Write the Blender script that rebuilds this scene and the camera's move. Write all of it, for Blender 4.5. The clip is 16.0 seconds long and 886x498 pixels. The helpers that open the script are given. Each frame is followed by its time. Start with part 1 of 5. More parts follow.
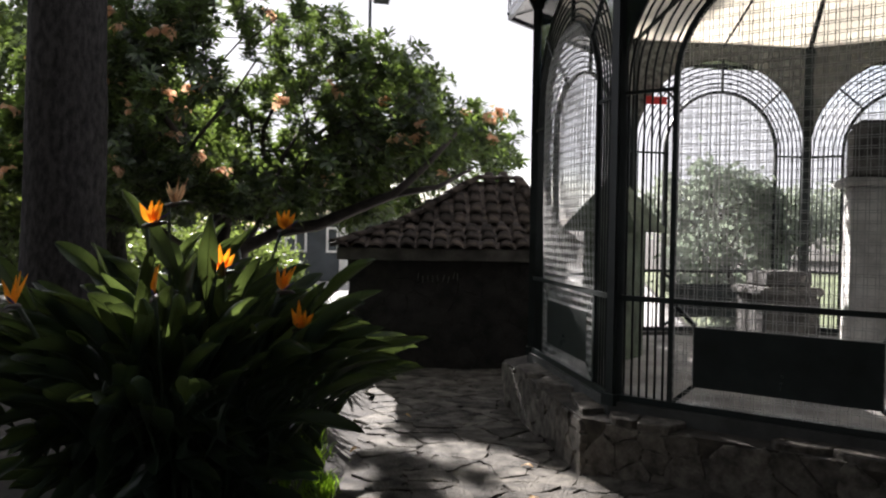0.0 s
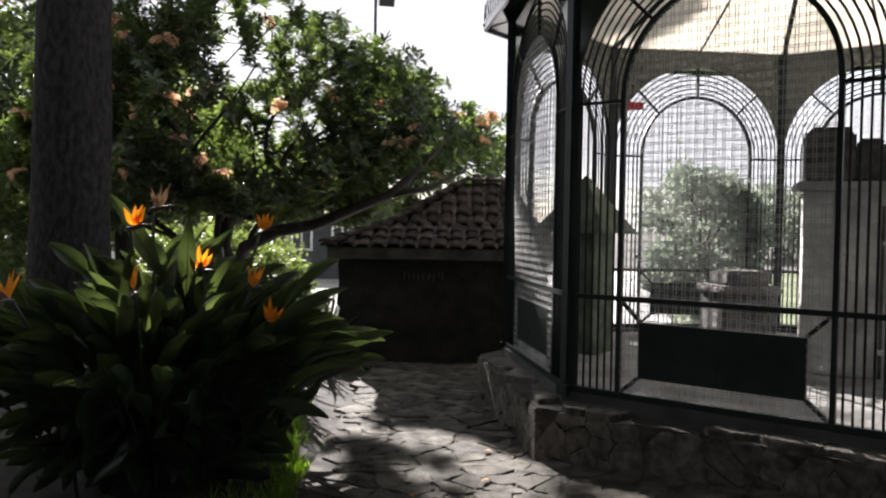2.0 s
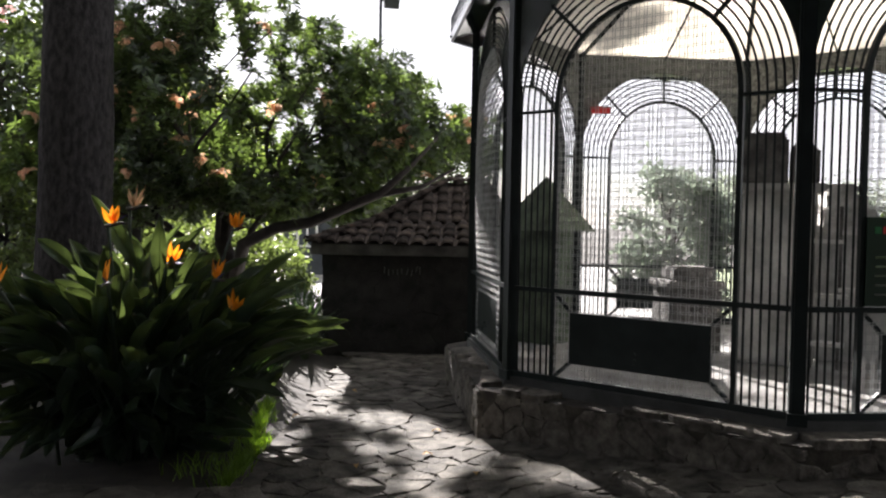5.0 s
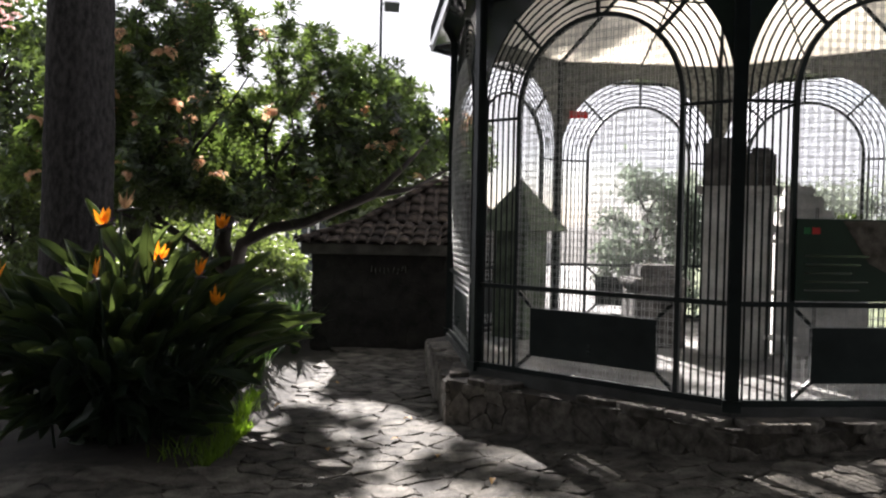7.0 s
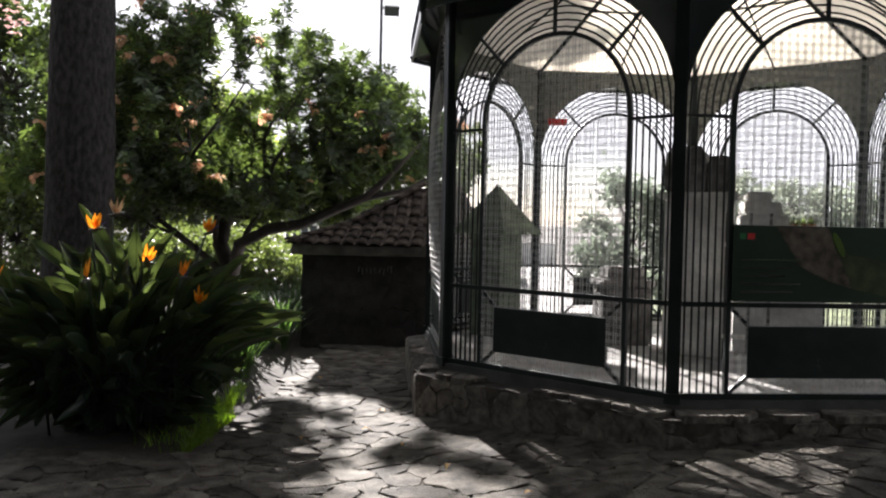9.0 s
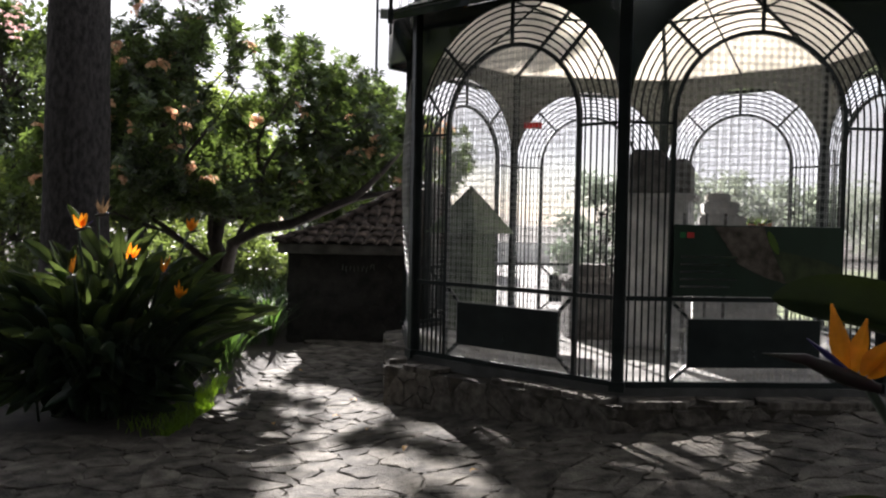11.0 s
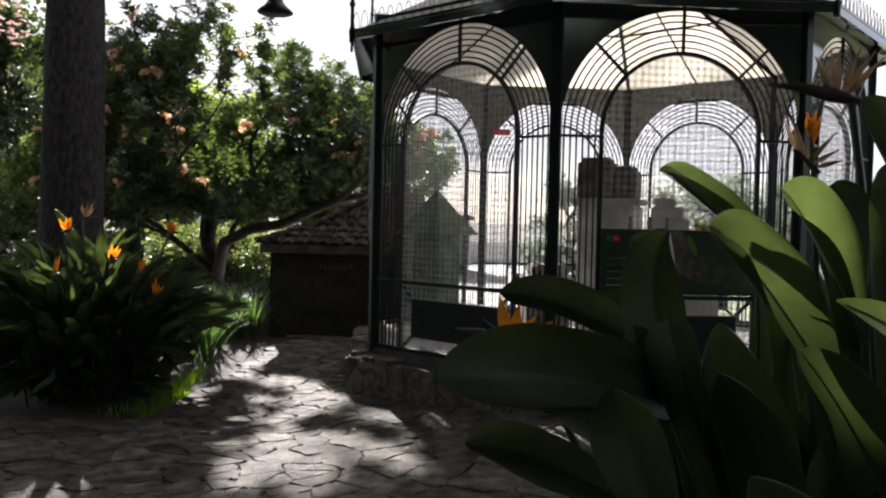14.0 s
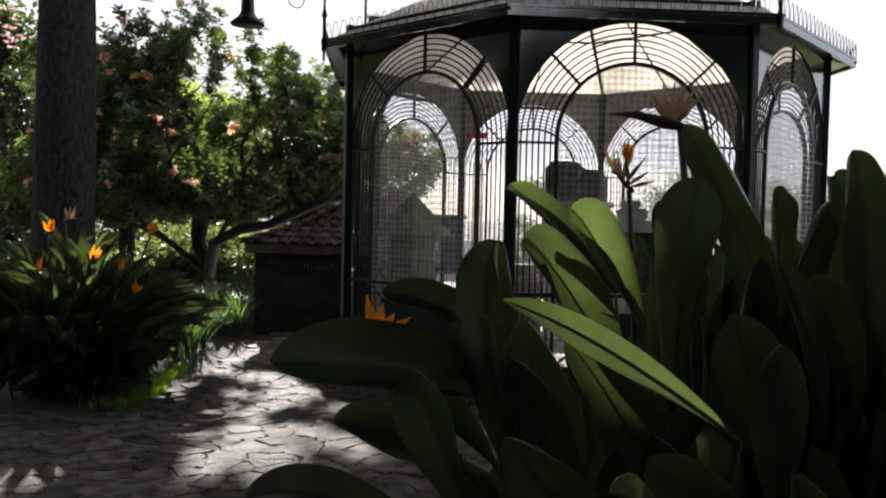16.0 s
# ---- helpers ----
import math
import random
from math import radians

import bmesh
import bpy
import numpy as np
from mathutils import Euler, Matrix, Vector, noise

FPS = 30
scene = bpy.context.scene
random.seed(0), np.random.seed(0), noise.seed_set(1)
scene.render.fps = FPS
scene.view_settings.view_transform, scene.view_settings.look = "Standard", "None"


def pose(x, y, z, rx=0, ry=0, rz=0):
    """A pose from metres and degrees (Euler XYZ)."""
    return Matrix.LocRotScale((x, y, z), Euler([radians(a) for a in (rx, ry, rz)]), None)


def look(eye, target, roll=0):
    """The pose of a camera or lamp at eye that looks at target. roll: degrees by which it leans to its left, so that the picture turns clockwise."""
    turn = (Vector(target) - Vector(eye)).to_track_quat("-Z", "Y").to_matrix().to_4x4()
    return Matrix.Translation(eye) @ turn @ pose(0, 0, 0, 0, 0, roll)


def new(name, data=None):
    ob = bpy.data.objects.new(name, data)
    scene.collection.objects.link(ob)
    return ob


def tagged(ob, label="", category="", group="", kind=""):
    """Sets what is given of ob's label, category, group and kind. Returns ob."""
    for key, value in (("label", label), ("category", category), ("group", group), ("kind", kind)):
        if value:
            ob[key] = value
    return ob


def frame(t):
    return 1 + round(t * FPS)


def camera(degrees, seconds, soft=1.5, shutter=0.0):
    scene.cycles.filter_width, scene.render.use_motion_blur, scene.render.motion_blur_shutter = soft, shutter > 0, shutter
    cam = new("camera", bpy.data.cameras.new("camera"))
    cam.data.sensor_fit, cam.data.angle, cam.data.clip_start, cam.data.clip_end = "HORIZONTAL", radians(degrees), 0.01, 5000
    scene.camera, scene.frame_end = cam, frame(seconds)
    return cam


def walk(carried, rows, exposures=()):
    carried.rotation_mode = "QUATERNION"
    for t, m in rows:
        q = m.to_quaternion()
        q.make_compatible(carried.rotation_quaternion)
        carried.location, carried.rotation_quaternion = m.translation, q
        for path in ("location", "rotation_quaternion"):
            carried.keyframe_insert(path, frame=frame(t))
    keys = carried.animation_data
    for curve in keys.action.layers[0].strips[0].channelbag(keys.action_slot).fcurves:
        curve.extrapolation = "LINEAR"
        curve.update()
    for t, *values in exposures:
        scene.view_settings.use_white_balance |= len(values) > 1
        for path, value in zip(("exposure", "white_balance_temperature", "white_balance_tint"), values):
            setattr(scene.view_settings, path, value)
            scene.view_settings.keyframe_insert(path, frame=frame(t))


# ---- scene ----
cam = camera(57.3, 16.0, soft=2.2)
PATH = [
    (0, (0.000, -0.110, 1.676), (-0.0004, 1.8895, 1.6281), 0.91),
    (0.5, (0.093, -0.218, 1.683), (0.0849, 1.7811, 1.6331), 0.88),
    (1, (0.183, -0.324, 1.692), (0.1672, 1.6750, 1.6407), 0.92),
    (1.5, (0.275, -0.430, 1.701), (0.2492, 1.5690, 1.6488), 0.95),
    (2, (0.367, -0.534, 1.710), (0.3308, 1.4647, 1.6570), 0.98),
    (2.5, (0.459, -0.633, 1.717), (0.4119, 1.3661, 1.6632), 1.02),
    (3, (0.550, -0.727, 1.724), (0.4906, 1.2712, 1.6682), 1.06),
    (3.5, (0.644, -0.819, 1.727), (0.5773, 1.1794, 1.6694), 1.09),
    (4, (0.740, -0.912, 1.726), (0.6683, 1.0856, 1.6667), 1.11),
    (6.5, (1.183, -1.412, 1.731), (1.0847, 0.5850, 1.6701), 1.04),
    (7, (1.271, -1.528, 1.741), (1.1676, 0.4687, 1.6796), 1.07),
    (7.5, (1.361, -1.645, 1.756), (1.2528, 0.3507, 1.6939), 1.10),
    (8, (1.452, -1.757, 1.771), (1.3382, 0.2391, 1.7088), 1.12),
    (8.5, (1.545, -1.864, 1.784), (1.4260, 0.1316, 1.7209), 1.16),
    (9, (1.640, -1.971, 1.792), (1.5165, 0.0238, 1.7288), 1.18),
    (11.5, (2.121, -2.491, 1.799), (1.9825, -0.4967, 1.7352), 1.17),
    (12, (2.212, -2.592, 1.806), (2.0692, -0.5982, 1.7410), 1.17),
    (12.5, (2.303, -2.697, 1.816), (2.1573, -0.7035, 1.7489), 1.21),
    (13, (2.396, -2.804, 1.827), (2.2494, -0.8105, 1.7594), 1.22),
    (13.5, (2.492, -2.910, 1.840), (2.3427, -0.9169, 1.7730), 1.26),
    (14, (2.591, -3.012, 1.854), (2.4398, -1.0193, 1.7866), 1.30),
    (14.5, (2.690, -3.106, 1.866), (2.5375, -1.1128, 1.7984), 1.30),
    (15, (2.789, -3.191, 1.878), (2.6357, -1.1981, 1.8086), 1.30),
    (15.5, (2.887, -3.268, 1.888), (2.7330, -1.2752, 1.8170), 1.28),
    (16, (2.984, -3.340, 1.898), (2.8274, -1.3471, 1.8272), 1.29),
]
walk(cam, [(t, look(eye, target, roll)) for t, eye, target, roll in PATH], ((0, 2.10, 6350, 15), (2.5, 2.15, 6350, 15), (4.0, 2.40, 6350, 15), (7.5, 2.40, 6350, 15), (10.0, 2.30, 6350, 15), (12.5, 2.20, 6350, 15), (16.0, 2.05, 6350, 15)))

# ---- light ----
SUN_LEFT, SUN_UP = 20.0, 28.0
sun_dir = Vector((-math.sin(radians(SUN_LEFT)) * math.cos(radians(SUN_UP)), math.cos(radians(SUN_LEFT)) * math.cos(radians(SUN_UP)), math.sin(radians(SUN_UP))))
sun = new("sun", bpy.data.lights.new("sun", "SUN"))
sun.data.energy, sun.data.angle, sun.data.color = 5.0, radians(0.6), (1.0, 0.95, 0.88)
sun.matrix_world = look((0, 0, 0), -sun_dir)
world = bpy.data.worlds.new("sky")
scene.world = world
world.use_nodes = True
wn, wl = world.node_tree.nodes, world.node_tree.links
wn.clear()
w_out, w_bg = wn.new("ShaderNodeOutputWorld"), wn.new("ShaderNodeBackground")
w_sky = wn.new("ShaderNodeTexSky")
w_sky.sky_type, w_sky.sun_disc = "NISHITA", False
w_sky.sun_elevation, w_sky.sun_rotation = radians(SUN_UP), radians(-SUN_LEFT)
w_sky.air_density, w_sky.dust_density = 1.0, 0.6
w_co, w_map, w_noise = wn.new("ShaderNodeTexCoord"), wn.new("ShaderNodeMapping"), wn.new("ShaderNodeTexNoise")
w_map.inputs["Scale"].default_value = (1.0, 1.0, 4.0)
w_noise.inputs["Scale"].default_value, w_noise.inputs["Detail"].default_value = 2.2, 7.0
w_ramp, w_mix = wn.new("ShaderNodeValToRGB"), wn.new("ShaderNodeMix")
w_ramp.color_ramp.elements[0].position, w_ramp.color_ramp.elements[1].position = 0.05, 0.5
w_mix.data_type = "RGBA"
w_mix.inputs["B"].default_value = (4.1, 4.1, 4.2, 1)
wl.new(w_co.outputs["Generated"], w_map.inputs["Vector"])
wl.new(w_map.outputs["Vector"], w_noise.inputs["Vector"])
wl.new(w_noise.outputs["Fac"], w_ramp.inputs["Fac"])
wl.new(w_ramp.outputs["Color"], w_mix.inputs["Factor"])
wl.new(w_sky.outputs["Color"], w_mix.inputs["A"])
wl.new(w_mix.outputs["Result"], w_bg.inputs["Color"])
wl.new(w_bg.outputs["Background"], w_out.inputs["Surface"])
w_bg.inputs["Strength"].default_value = 0.066


# ---- materials ----
def material(name, color, rough=0.6, metal=0.0, vary=0.25, scale=6.0, fine=60.0, bump=0.2, second=None, translucent=0.0, glow=None, pieces=0.0, spec=0.5, stretch=(1, 1, 1)):
    """A surface with stains at one size, grain at another, relief, and (for leaves and sheets) light that passes through."""
    m = bpy.data.materials.new(name)
    m.use_nodes = True
    n, l = m.node_tree.nodes, m.node_tree.links
    b = n["Principled BSDF"]
    b.inputs["Roughness"].default_value, b.inputs["Metallic"].default_value = rough, metal
    b.inputs["Specular IOR Level"].default_value = spec
    co, mp = n.new("ShaderNodeTexCoord"), n.new("ShaderNodeMapping")
    mp.inputs["Scale"].default_value = stretch
    l.new(co.outputs["Object"], mp.inputs["Vector"])
    big, small = n.new("ShaderNodeTexNoise"), n.new("ShaderNodeTexNoise")
    big.inputs["Scale"].default_value, big.inputs["Detail"].default_value = scale, 5.0
    small.inputs["Scale"].default_value, small.inputs["Detail"].default_value = fine, 3.0
    for t in (big, small):
        l.new(mp.outputs["Vector"], t.inputs["Vector"])
    mix = n.new("ShaderNodeMix")
    mix.data_type = "RGBA"
    dark = tuple(c * (1 - vary) for c in color)
    light = second or tuple(min(1, c * (1 + vary)) for c in color)
    mix.inputs["A"].default_value, mix.inputs["B"].default_value = (*dark, 1), (*light, 1)
    ramp = n.new("ShaderNodeValToRGB")
    ramp.color_ramp.elements[0].position, ramp.color_ramp.elements[1].position = 0.33, 0.67
    l.new(big.outputs["Fac"], ramp.inputs["Fac"])
    l.new(ramp.outputs["Color"], mix.inputs["Factor"])
    hsv = n.new("ShaderNodeHueSaturation")
    l.new(mix.outputs["Result"], hsv.inputs["Color"])
    val = n.new("ShaderNodeMath")
    val.operation = "MULTIPLY_ADD"
    val.inputs[1].default_value, val.inputs[2].default_value = vary * 1.2, 1 - vary * 0.6
    l.new(small.outputs["Fac"], val.inputs[0])
    last = val.outputs[0]
    if pieces:
        info, geo = n.new("ShaderNodeObjectInfo"), n.new("ShaderNodeNewGeometry")
        add, fr, tone, mul = (n.new("ShaderNodeMath") for _ in range(4))
        add.operation, fr.operation, tone.operation, mul.operation = "ADD", "FRACT", "MULTIPLY_ADD", "MULTIPLY"
        l.new(info.outputs["Random"], add.inputs[0])
        l.new(geo.outputs["Random Per Island"], add.inputs[1])
        l.new(add.outputs[0], fr.inputs[0])
        l.new(fr.outputs[0], tone.inputs[0])
        tone.inputs[1].default_value, tone.inputs[2].default_value = pieces, 1 - pieces / 2
        l.new(tone.outputs[0], mul.inputs[0])
        l.new(last, mul.inputs[1])
        last = mul.outputs[0]
    l.new(last, hsv.inputs["Value"])
    l.new(hsv.outputs["Color"], b.inputs["Base Color"])
    if bump:
        bp = n.new("ShaderNodeBump")
        bp.inputs["Strength"].default_value, bp.inputs["Distance"].default_value = bump, 0.02
        l.new(small.outputs["Fac"], bp.inputs["Height"])
        l.new(bp.outputs["Normal"], b.inputs["Normal"])
    if translucent:
        tr, ms = n.new("ShaderNodeBsdfTranslucent"), n.new("ShaderNodeMixShader")
        ms.inputs["Fac"].default_value = translucent
        tint = n.new("ShaderNodeMix")
        tint.data_type, tint.blend_type = "RGBA", "MULTIPLY"
        tint.inputs["Factor"].default_value = 1.0
        tint.inputs["B"].default_value = (*(glow or (1, 1, 1)), 1)
        l.new(hsv.outputs["Color"], tint.inputs["A"])
        l.new(tint.outputs["Result"], tr.inputs["Color"])
        l.new(b.outputs["BSDF"], ms.inputs[1])
        l.new(tr.outputs["BSDF"], ms.inputs[2])
        l.new(ms.outputs["Shader"], n["Material Output"].inputs["Surface"])
    return m


def add_veins(m, count, depth):
    """Fine side veins that run from the rib of a leaf to its margin."""
    n, l = m.node_tree.nodes, m.node_tree.links
    uvn, sep = n.new("ShaderNodeUVMap"), n.new("ShaderNodeSeparateXYZ")
    uvn.uv_map = "veins"
    l.new(uvn.outputs["UV"], sep.inputs[0])
    off, ab, run, sn = (n.new("ShaderNodeMath") for _ in range(4))
    off.operation, ab.operation, run.operation, sn.operation = "SUBTRACT", "ABSOLUTE", "MULTIPLY_ADD", "SINE"
    off.inputs[1].default_value = 0.5
    l.new(sep.outputs["X"], off.inputs[0])
    l.new(off.outputs[0], ab.inputs[0])
    mul = n.new("ShaderNodeMath")
    mul.operation = "MULTIPLY"
    mul.inputs[1].default_value = count
    l.new(sep.outputs["Y"], mul.inputs[0])
    l.new(ab.outputs[0], run.inputs[0])
    run.inputs[1].default_value = -count * 0.35
    l.new(mul.outputs[0], run.inputs[2])
    l.new(run.outputs[0], sn.inputs[0])
    bp = n.new("ShaderNodeBump")
    bp.inputs["Strength"].default_value, bp.inputs["Distance"].default_value = depth, 0.002
    l.new(sn.outputs[0], bp.inputs["Height"])
    b = n["Principled BSDF"]
    old = b.inputs["Normal"].links[0].from_socket if b.inputs["Normal"].links else None
    if old:
        l.new(old, bp.inputs["Normal"])
    l.new(bp.outputs["Normal"], b.inputs["Normal"])


IRON = material("green_black_painted_iron", (0.012, 0.018, 0.018), 0.45, 0.0, 0.35, 5, 90, 0.12, spec=0.28)
PLATE = material("dark_green_sheet_metal", (0.02, 0.03, 0.034), 0.1, 0.0, 0.3, 3, 40, 0.015, spec=1.0)
PLATE.node_tree.nodes["Principled BSDF"].inputs["IOR"].default_value = 2.0
# Inside of the sheets, mottled; its paleness puts the veiling glare into the colour.
INNERPALE = material("veil_paled_inner_paint", (0.125, 0.13, 0.12), 0.8, 0.0, 0.6, 18, 60, 0.1)
DARKSTONE = material("dark_rough_stone", (0.14, 0.133, 0.127), 0.9, 0, 0.45, 8, 40, 0.6, pieces=0.5)
WIRE = material("galvanised_wire", (0.42, 0.425, 0.42), 0.5, 0.15, 0.25, 8, 60, 0)
ROOFING = material("cream_translucent_roofing", (0.72, 0.7, 0.655), 0.5, 0, 0.15, 1.5, 30, 0.05, translucent=0.52, glow=(1.17, 1.155, 1.12), pieces=0.25)
CONCRETE = material("grey_concrete", (0.065, 0.066, 0.063), 0.85, 0, 0.35, 4, 70, 0.25)
FLOOR = material("pale_floor_screed", (0.26, 0.255, 0.245), 0.8, 0, 0.35, 2.2, 50, 0.15)
BASALT = material("dark_volcanic_stone", (0.115, 0.104, 0.09), 0.9, 0, 0.5, 12, 50, 0.7, pieces=0.35, spec=0.2)
PAVING = material("worn_paving_stone", (0.09, 0.082, 0.069), 0.8, 0, 0.6, 6, 45, 1.0, pieces=0.7, spec=0.12)
SOIL = material("dark_garden_soil", (0.03, 0.025, 0.019), 0.95, 0, 0.4, 6, 50, 0.6)
JOINT = material("earth_joints", (0.05, 0.043, 0.034), 0.95, 0, 0.5, 9, 60, 0.5)
LAWN = material("mown_lawn", (0.10, 0.125, 0.05), 0.9, 0, 0.4, 0.8, 40, 0.5)
TILE = material("old_clay_roof_tile", (0.036, 0.028, 0.022), 0.85, 0, 0.6, 9, 60, 0.4, second=(0.076, 0.058, 0.046), pieces=0.9, spec=0.2)
HUTWALL = material("near_black_basalt_wall", (0.024, 0.0215, 0.02), 0.9, 0, 0.5, 5, 40, 0.7, pieces=0.25)
EAVE = material("weathered_eave_plaster", (0.11, 0.103, 0.094), 0.85, 0, 0.45, 5, 50, 0.3)
BARK = material("grey_furrowed_bark", (0.034, 0.031, 0.03), 0.95, 0, 0.5, 14, 60, 1.0, stretch=(1.0, 1.0, 0.5), spec=0.15)
TWIG = material("brown_branch_bark", (0.038, 0.031, 0.027), 0.85, 0, 0.35, 6, 50, 0.4)
LEAF = material("glossy_green_leaf", (0.033, 0.049, 0.026), 0.42, 0, 0.4, 0.7, 9, 0, translucent=0.25, glow=(6.0, 6.0, 2.2), pieces=0.9)
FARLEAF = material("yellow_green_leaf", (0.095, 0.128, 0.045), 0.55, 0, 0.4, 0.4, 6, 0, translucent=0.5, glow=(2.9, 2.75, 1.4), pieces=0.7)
# Far leaves paled and evened out: distance haze is put into their colour.
HAZELEAF = material("haze_paled_leaf", (0.27, 0.305, 0.25), 0.8, 0, 0.15, 0.4, 6, 0, translucent=0.45, glow=(1.2, 1.2, 1.12), pieces=0.2, spec=0.1)
# Shrub leaves greyed and lightened, so the haze sits in the leaf colour.
VEILLEAF = material("haze_greyed_leaf", (0.22, 0.265, 0.225), 0.8, 0, 0.2, 0.8, 8, 0, translucent=0.35, glow=(1.2, 1.2, 1.05), pieces=0.25, spec=0.15)
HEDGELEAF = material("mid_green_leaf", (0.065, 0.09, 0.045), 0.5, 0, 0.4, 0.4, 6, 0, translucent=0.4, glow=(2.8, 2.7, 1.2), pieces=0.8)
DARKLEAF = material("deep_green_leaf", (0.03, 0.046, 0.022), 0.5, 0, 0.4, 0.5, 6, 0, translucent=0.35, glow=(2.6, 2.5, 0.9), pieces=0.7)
PADDLE = material("bird_of_paradise_leaf", (0.02, 0.034, 0.024), 0.36, 0, 0.35, 4, 45, 0.12, translucent=0.17, glow=(7.2, 6.0, 2.0), pieces=0.6, spec=0.32)
add_veins(PADDLE, 420, 0.12)
LILY = material("strap_lily_leaf", (0.036, 0.064, 0.03), 0.4, 0, 0.35, 4, 45, 0, translucent=0.4, glow=(2.2, 2.4, 0.9), pieces=0.5)
STALK = material("grey_green_stalk", (0.03, 0.048, 0.026), 0.5, 0, 0.3, 8, 60, 0.05)
DRYLEAF = material("dry_ochre_leaf", (0.42, 0.24, 0.07), 0.7, 0, 0.3, 30, 90, 0, translucent=0.2)
CHALK = material("pale_chalk_marks", (0.16, 0.155, 0.145), 0.9, 0, 0.4, 40, 90, 0)
PETAL = material("orange_petal", (0.75, 0.3, 0.025), 0.45, 0, 0.25, 12, 60, 0, translucent=0.4, glow=(1.3, 1.1, 0.6))
DRYPETAL = material("withered_tan_petal", (0.36, 0.235, 0.13), 0.7, 0, 0.4, 12, 60, 0, translucent=0.35)
TONGUE = material("violet_blue_tongue", (0.05, 0.045, 0.22), 0.45, 0, 0.25, 20, 80, 0)
BEAK = material("purple_green_beak", (0.075, 0.03, 0.04), 0.6, 0, 0.35, 14, 60, 0, second=(0.05, 0.06, 0.04))
CORAL = material("apricot_blossom", (0.68, 0.42, 0.26), 0.6, 0, 0.25, 6, 40, 0, translucent=0.4, pieces=0.4)
PINK = material("pale_pink_blossom", (0.65, 0.42, 0.40), 0.6, 0, 0.2, 6, 40, 0, translucent=0.4, pieces=0.4)
GRASS = material("fresh_grass_blade", (0.11, 0.19, 0.03), 0.5, 0, 0.35, 3, 30, 0, translucent=0.45, glow=(2.0, 2.0, 0.6), pieces=0.5)
WHITE = material("white_limewash", (0.72, 0.71, 0.68), 0.8, 0, 0.12, 1.2, 30, 0.1)
GREYSTONE = material("grey_block_stone", (0.58, 0.57, 0.55), 0.85, 0, 0.3, 4, 40, 0.5, pieces=0.3)
SLATE = material("slate_grey_plaster", (0.06, 0.068, 0.074), 0.85, 0, 0.3, 1.5, 40, 0.2)
TERRACE = material("pale_terrace_paving", (0.29, 0.285, 0.275), 0.85, 0, 0.25, 1.0, 30, 0.2)
BOARD = material("dark_green_board_print", (0.012, 0.03, 0.02), 0.3, 0, 0.2, 3, 40, 0)
PRINTBROWN = material("brown_printed_picture", (0.075, 0.052, 0.036), 0.35, 0, 0.6, 12, 60, 0, second=(0.14, 0.115, 0.095))
PRINTGREEN = material("green_printed_picture", (0.035, 0.05, 0.018), 0.35, 0, 0.5, 10, 60, 0)
RED = material("red_enamel", (0.55, 0.03, 0.03), 0.4, 0, 0.15, 5, 40, 0)
FLAGGREEN = material("green_print", (0.02, 0.16, 0.05), 0.4, 0, 0.1, 5, 40, 0)
POT = material("terracotta_pot", (0.28, 0.12, 0.06), 0.8, 0, 0.25, 8, 60, 0.2)
MOSSROOF = material("moss_green_shingle", (0.11, 0.14, 0.095), 0.8, 0, 0.4, 6, 50, 0.4)
LAMPMETAL = material("black_lamp_metal", (0.018, 0.024, 0.024), 0.4, 0.2, 0.3, 6, 50, 0.05)


# ---- building helpers ----
def part(name, bm, mat, parent=None, label="", smooth=False):
    me = bpy.data.meshes.new(name)
    bm.to_mesh(me)
    bm.free()
    me.materials.append(mat)
    if smooth:
        me.shade_smooth()
    ob = new(name, me)
    ob.parent = parent
    return tagged(ob, label)


def again(name, me, parent, m, label=""):
    """One more piece on an existing mesh, at the pose m."""
    ob = new(name, me)
    ob.parent = parent
    ob.matrix_basis = m
    return tagged(ob, label)


def thing(name, label, category, group="", kind="", at=(0, 0, 0)):
    ob = new(name)
    ob.location = at
    ob.empty_display_size = 0.1
    return tagged(ob, label, category, group, kind)


def box(bm, x0, y0, z0, x1, y1, z1, m=Matrix()):
    v = [bm.verts.new(m @ Vector((x, y, z))) for z in (z0, z1) for y in (y0, y1) for x in (x0, x1)]
    for f in ((0, 2, 3, 1), (4, 5, 7, 6), (0, 1, 5, 4), (2, 6, 7, 3), (0, 4, 6, 2), (1, 3, 7, 5)):
        bm.faces.new([v[i] for i in f])


def tube(bm, pts, r, sides=6, closed_ends=True):
    """A round bar along points; r may be one radius or one for each point."""
    pts = [Vector(p) for p in pts]
    rs = r if isinstance(r, (list, tuple)) else [r] * len(pts)
    rings, up = [], None
    for i, p in enumerate(pts):
        d = (pts[min(i + 1, len(pts) - 1)] - pts[max(i - 1, 0)]).normalized()
        if up is None:
            up = d.orthogonal().normalized()
        up = (up - d * up.dot(d))
        up = up.normalized() if up.length > 1e-6 else d.orthogonal().normalized()
        side = d.cross(up)
        rings.append([bm.verts.new(p + rs[i] * (math.cos(a) * up + math.sin(a) * side)) for a in (2 * math.pi * k / sides for k in range(sides))])
    for a, b in zip(rings, rings[1:]):
        for k in range(sides):
            bm.faces.new((a[k], a[(k + 1) % sides], b[(k + 1) % sides], b[k]))
    if closed_ends:
        bm.faces.new(rings[0][::-1])
        bm.faces.new(rings[-1])


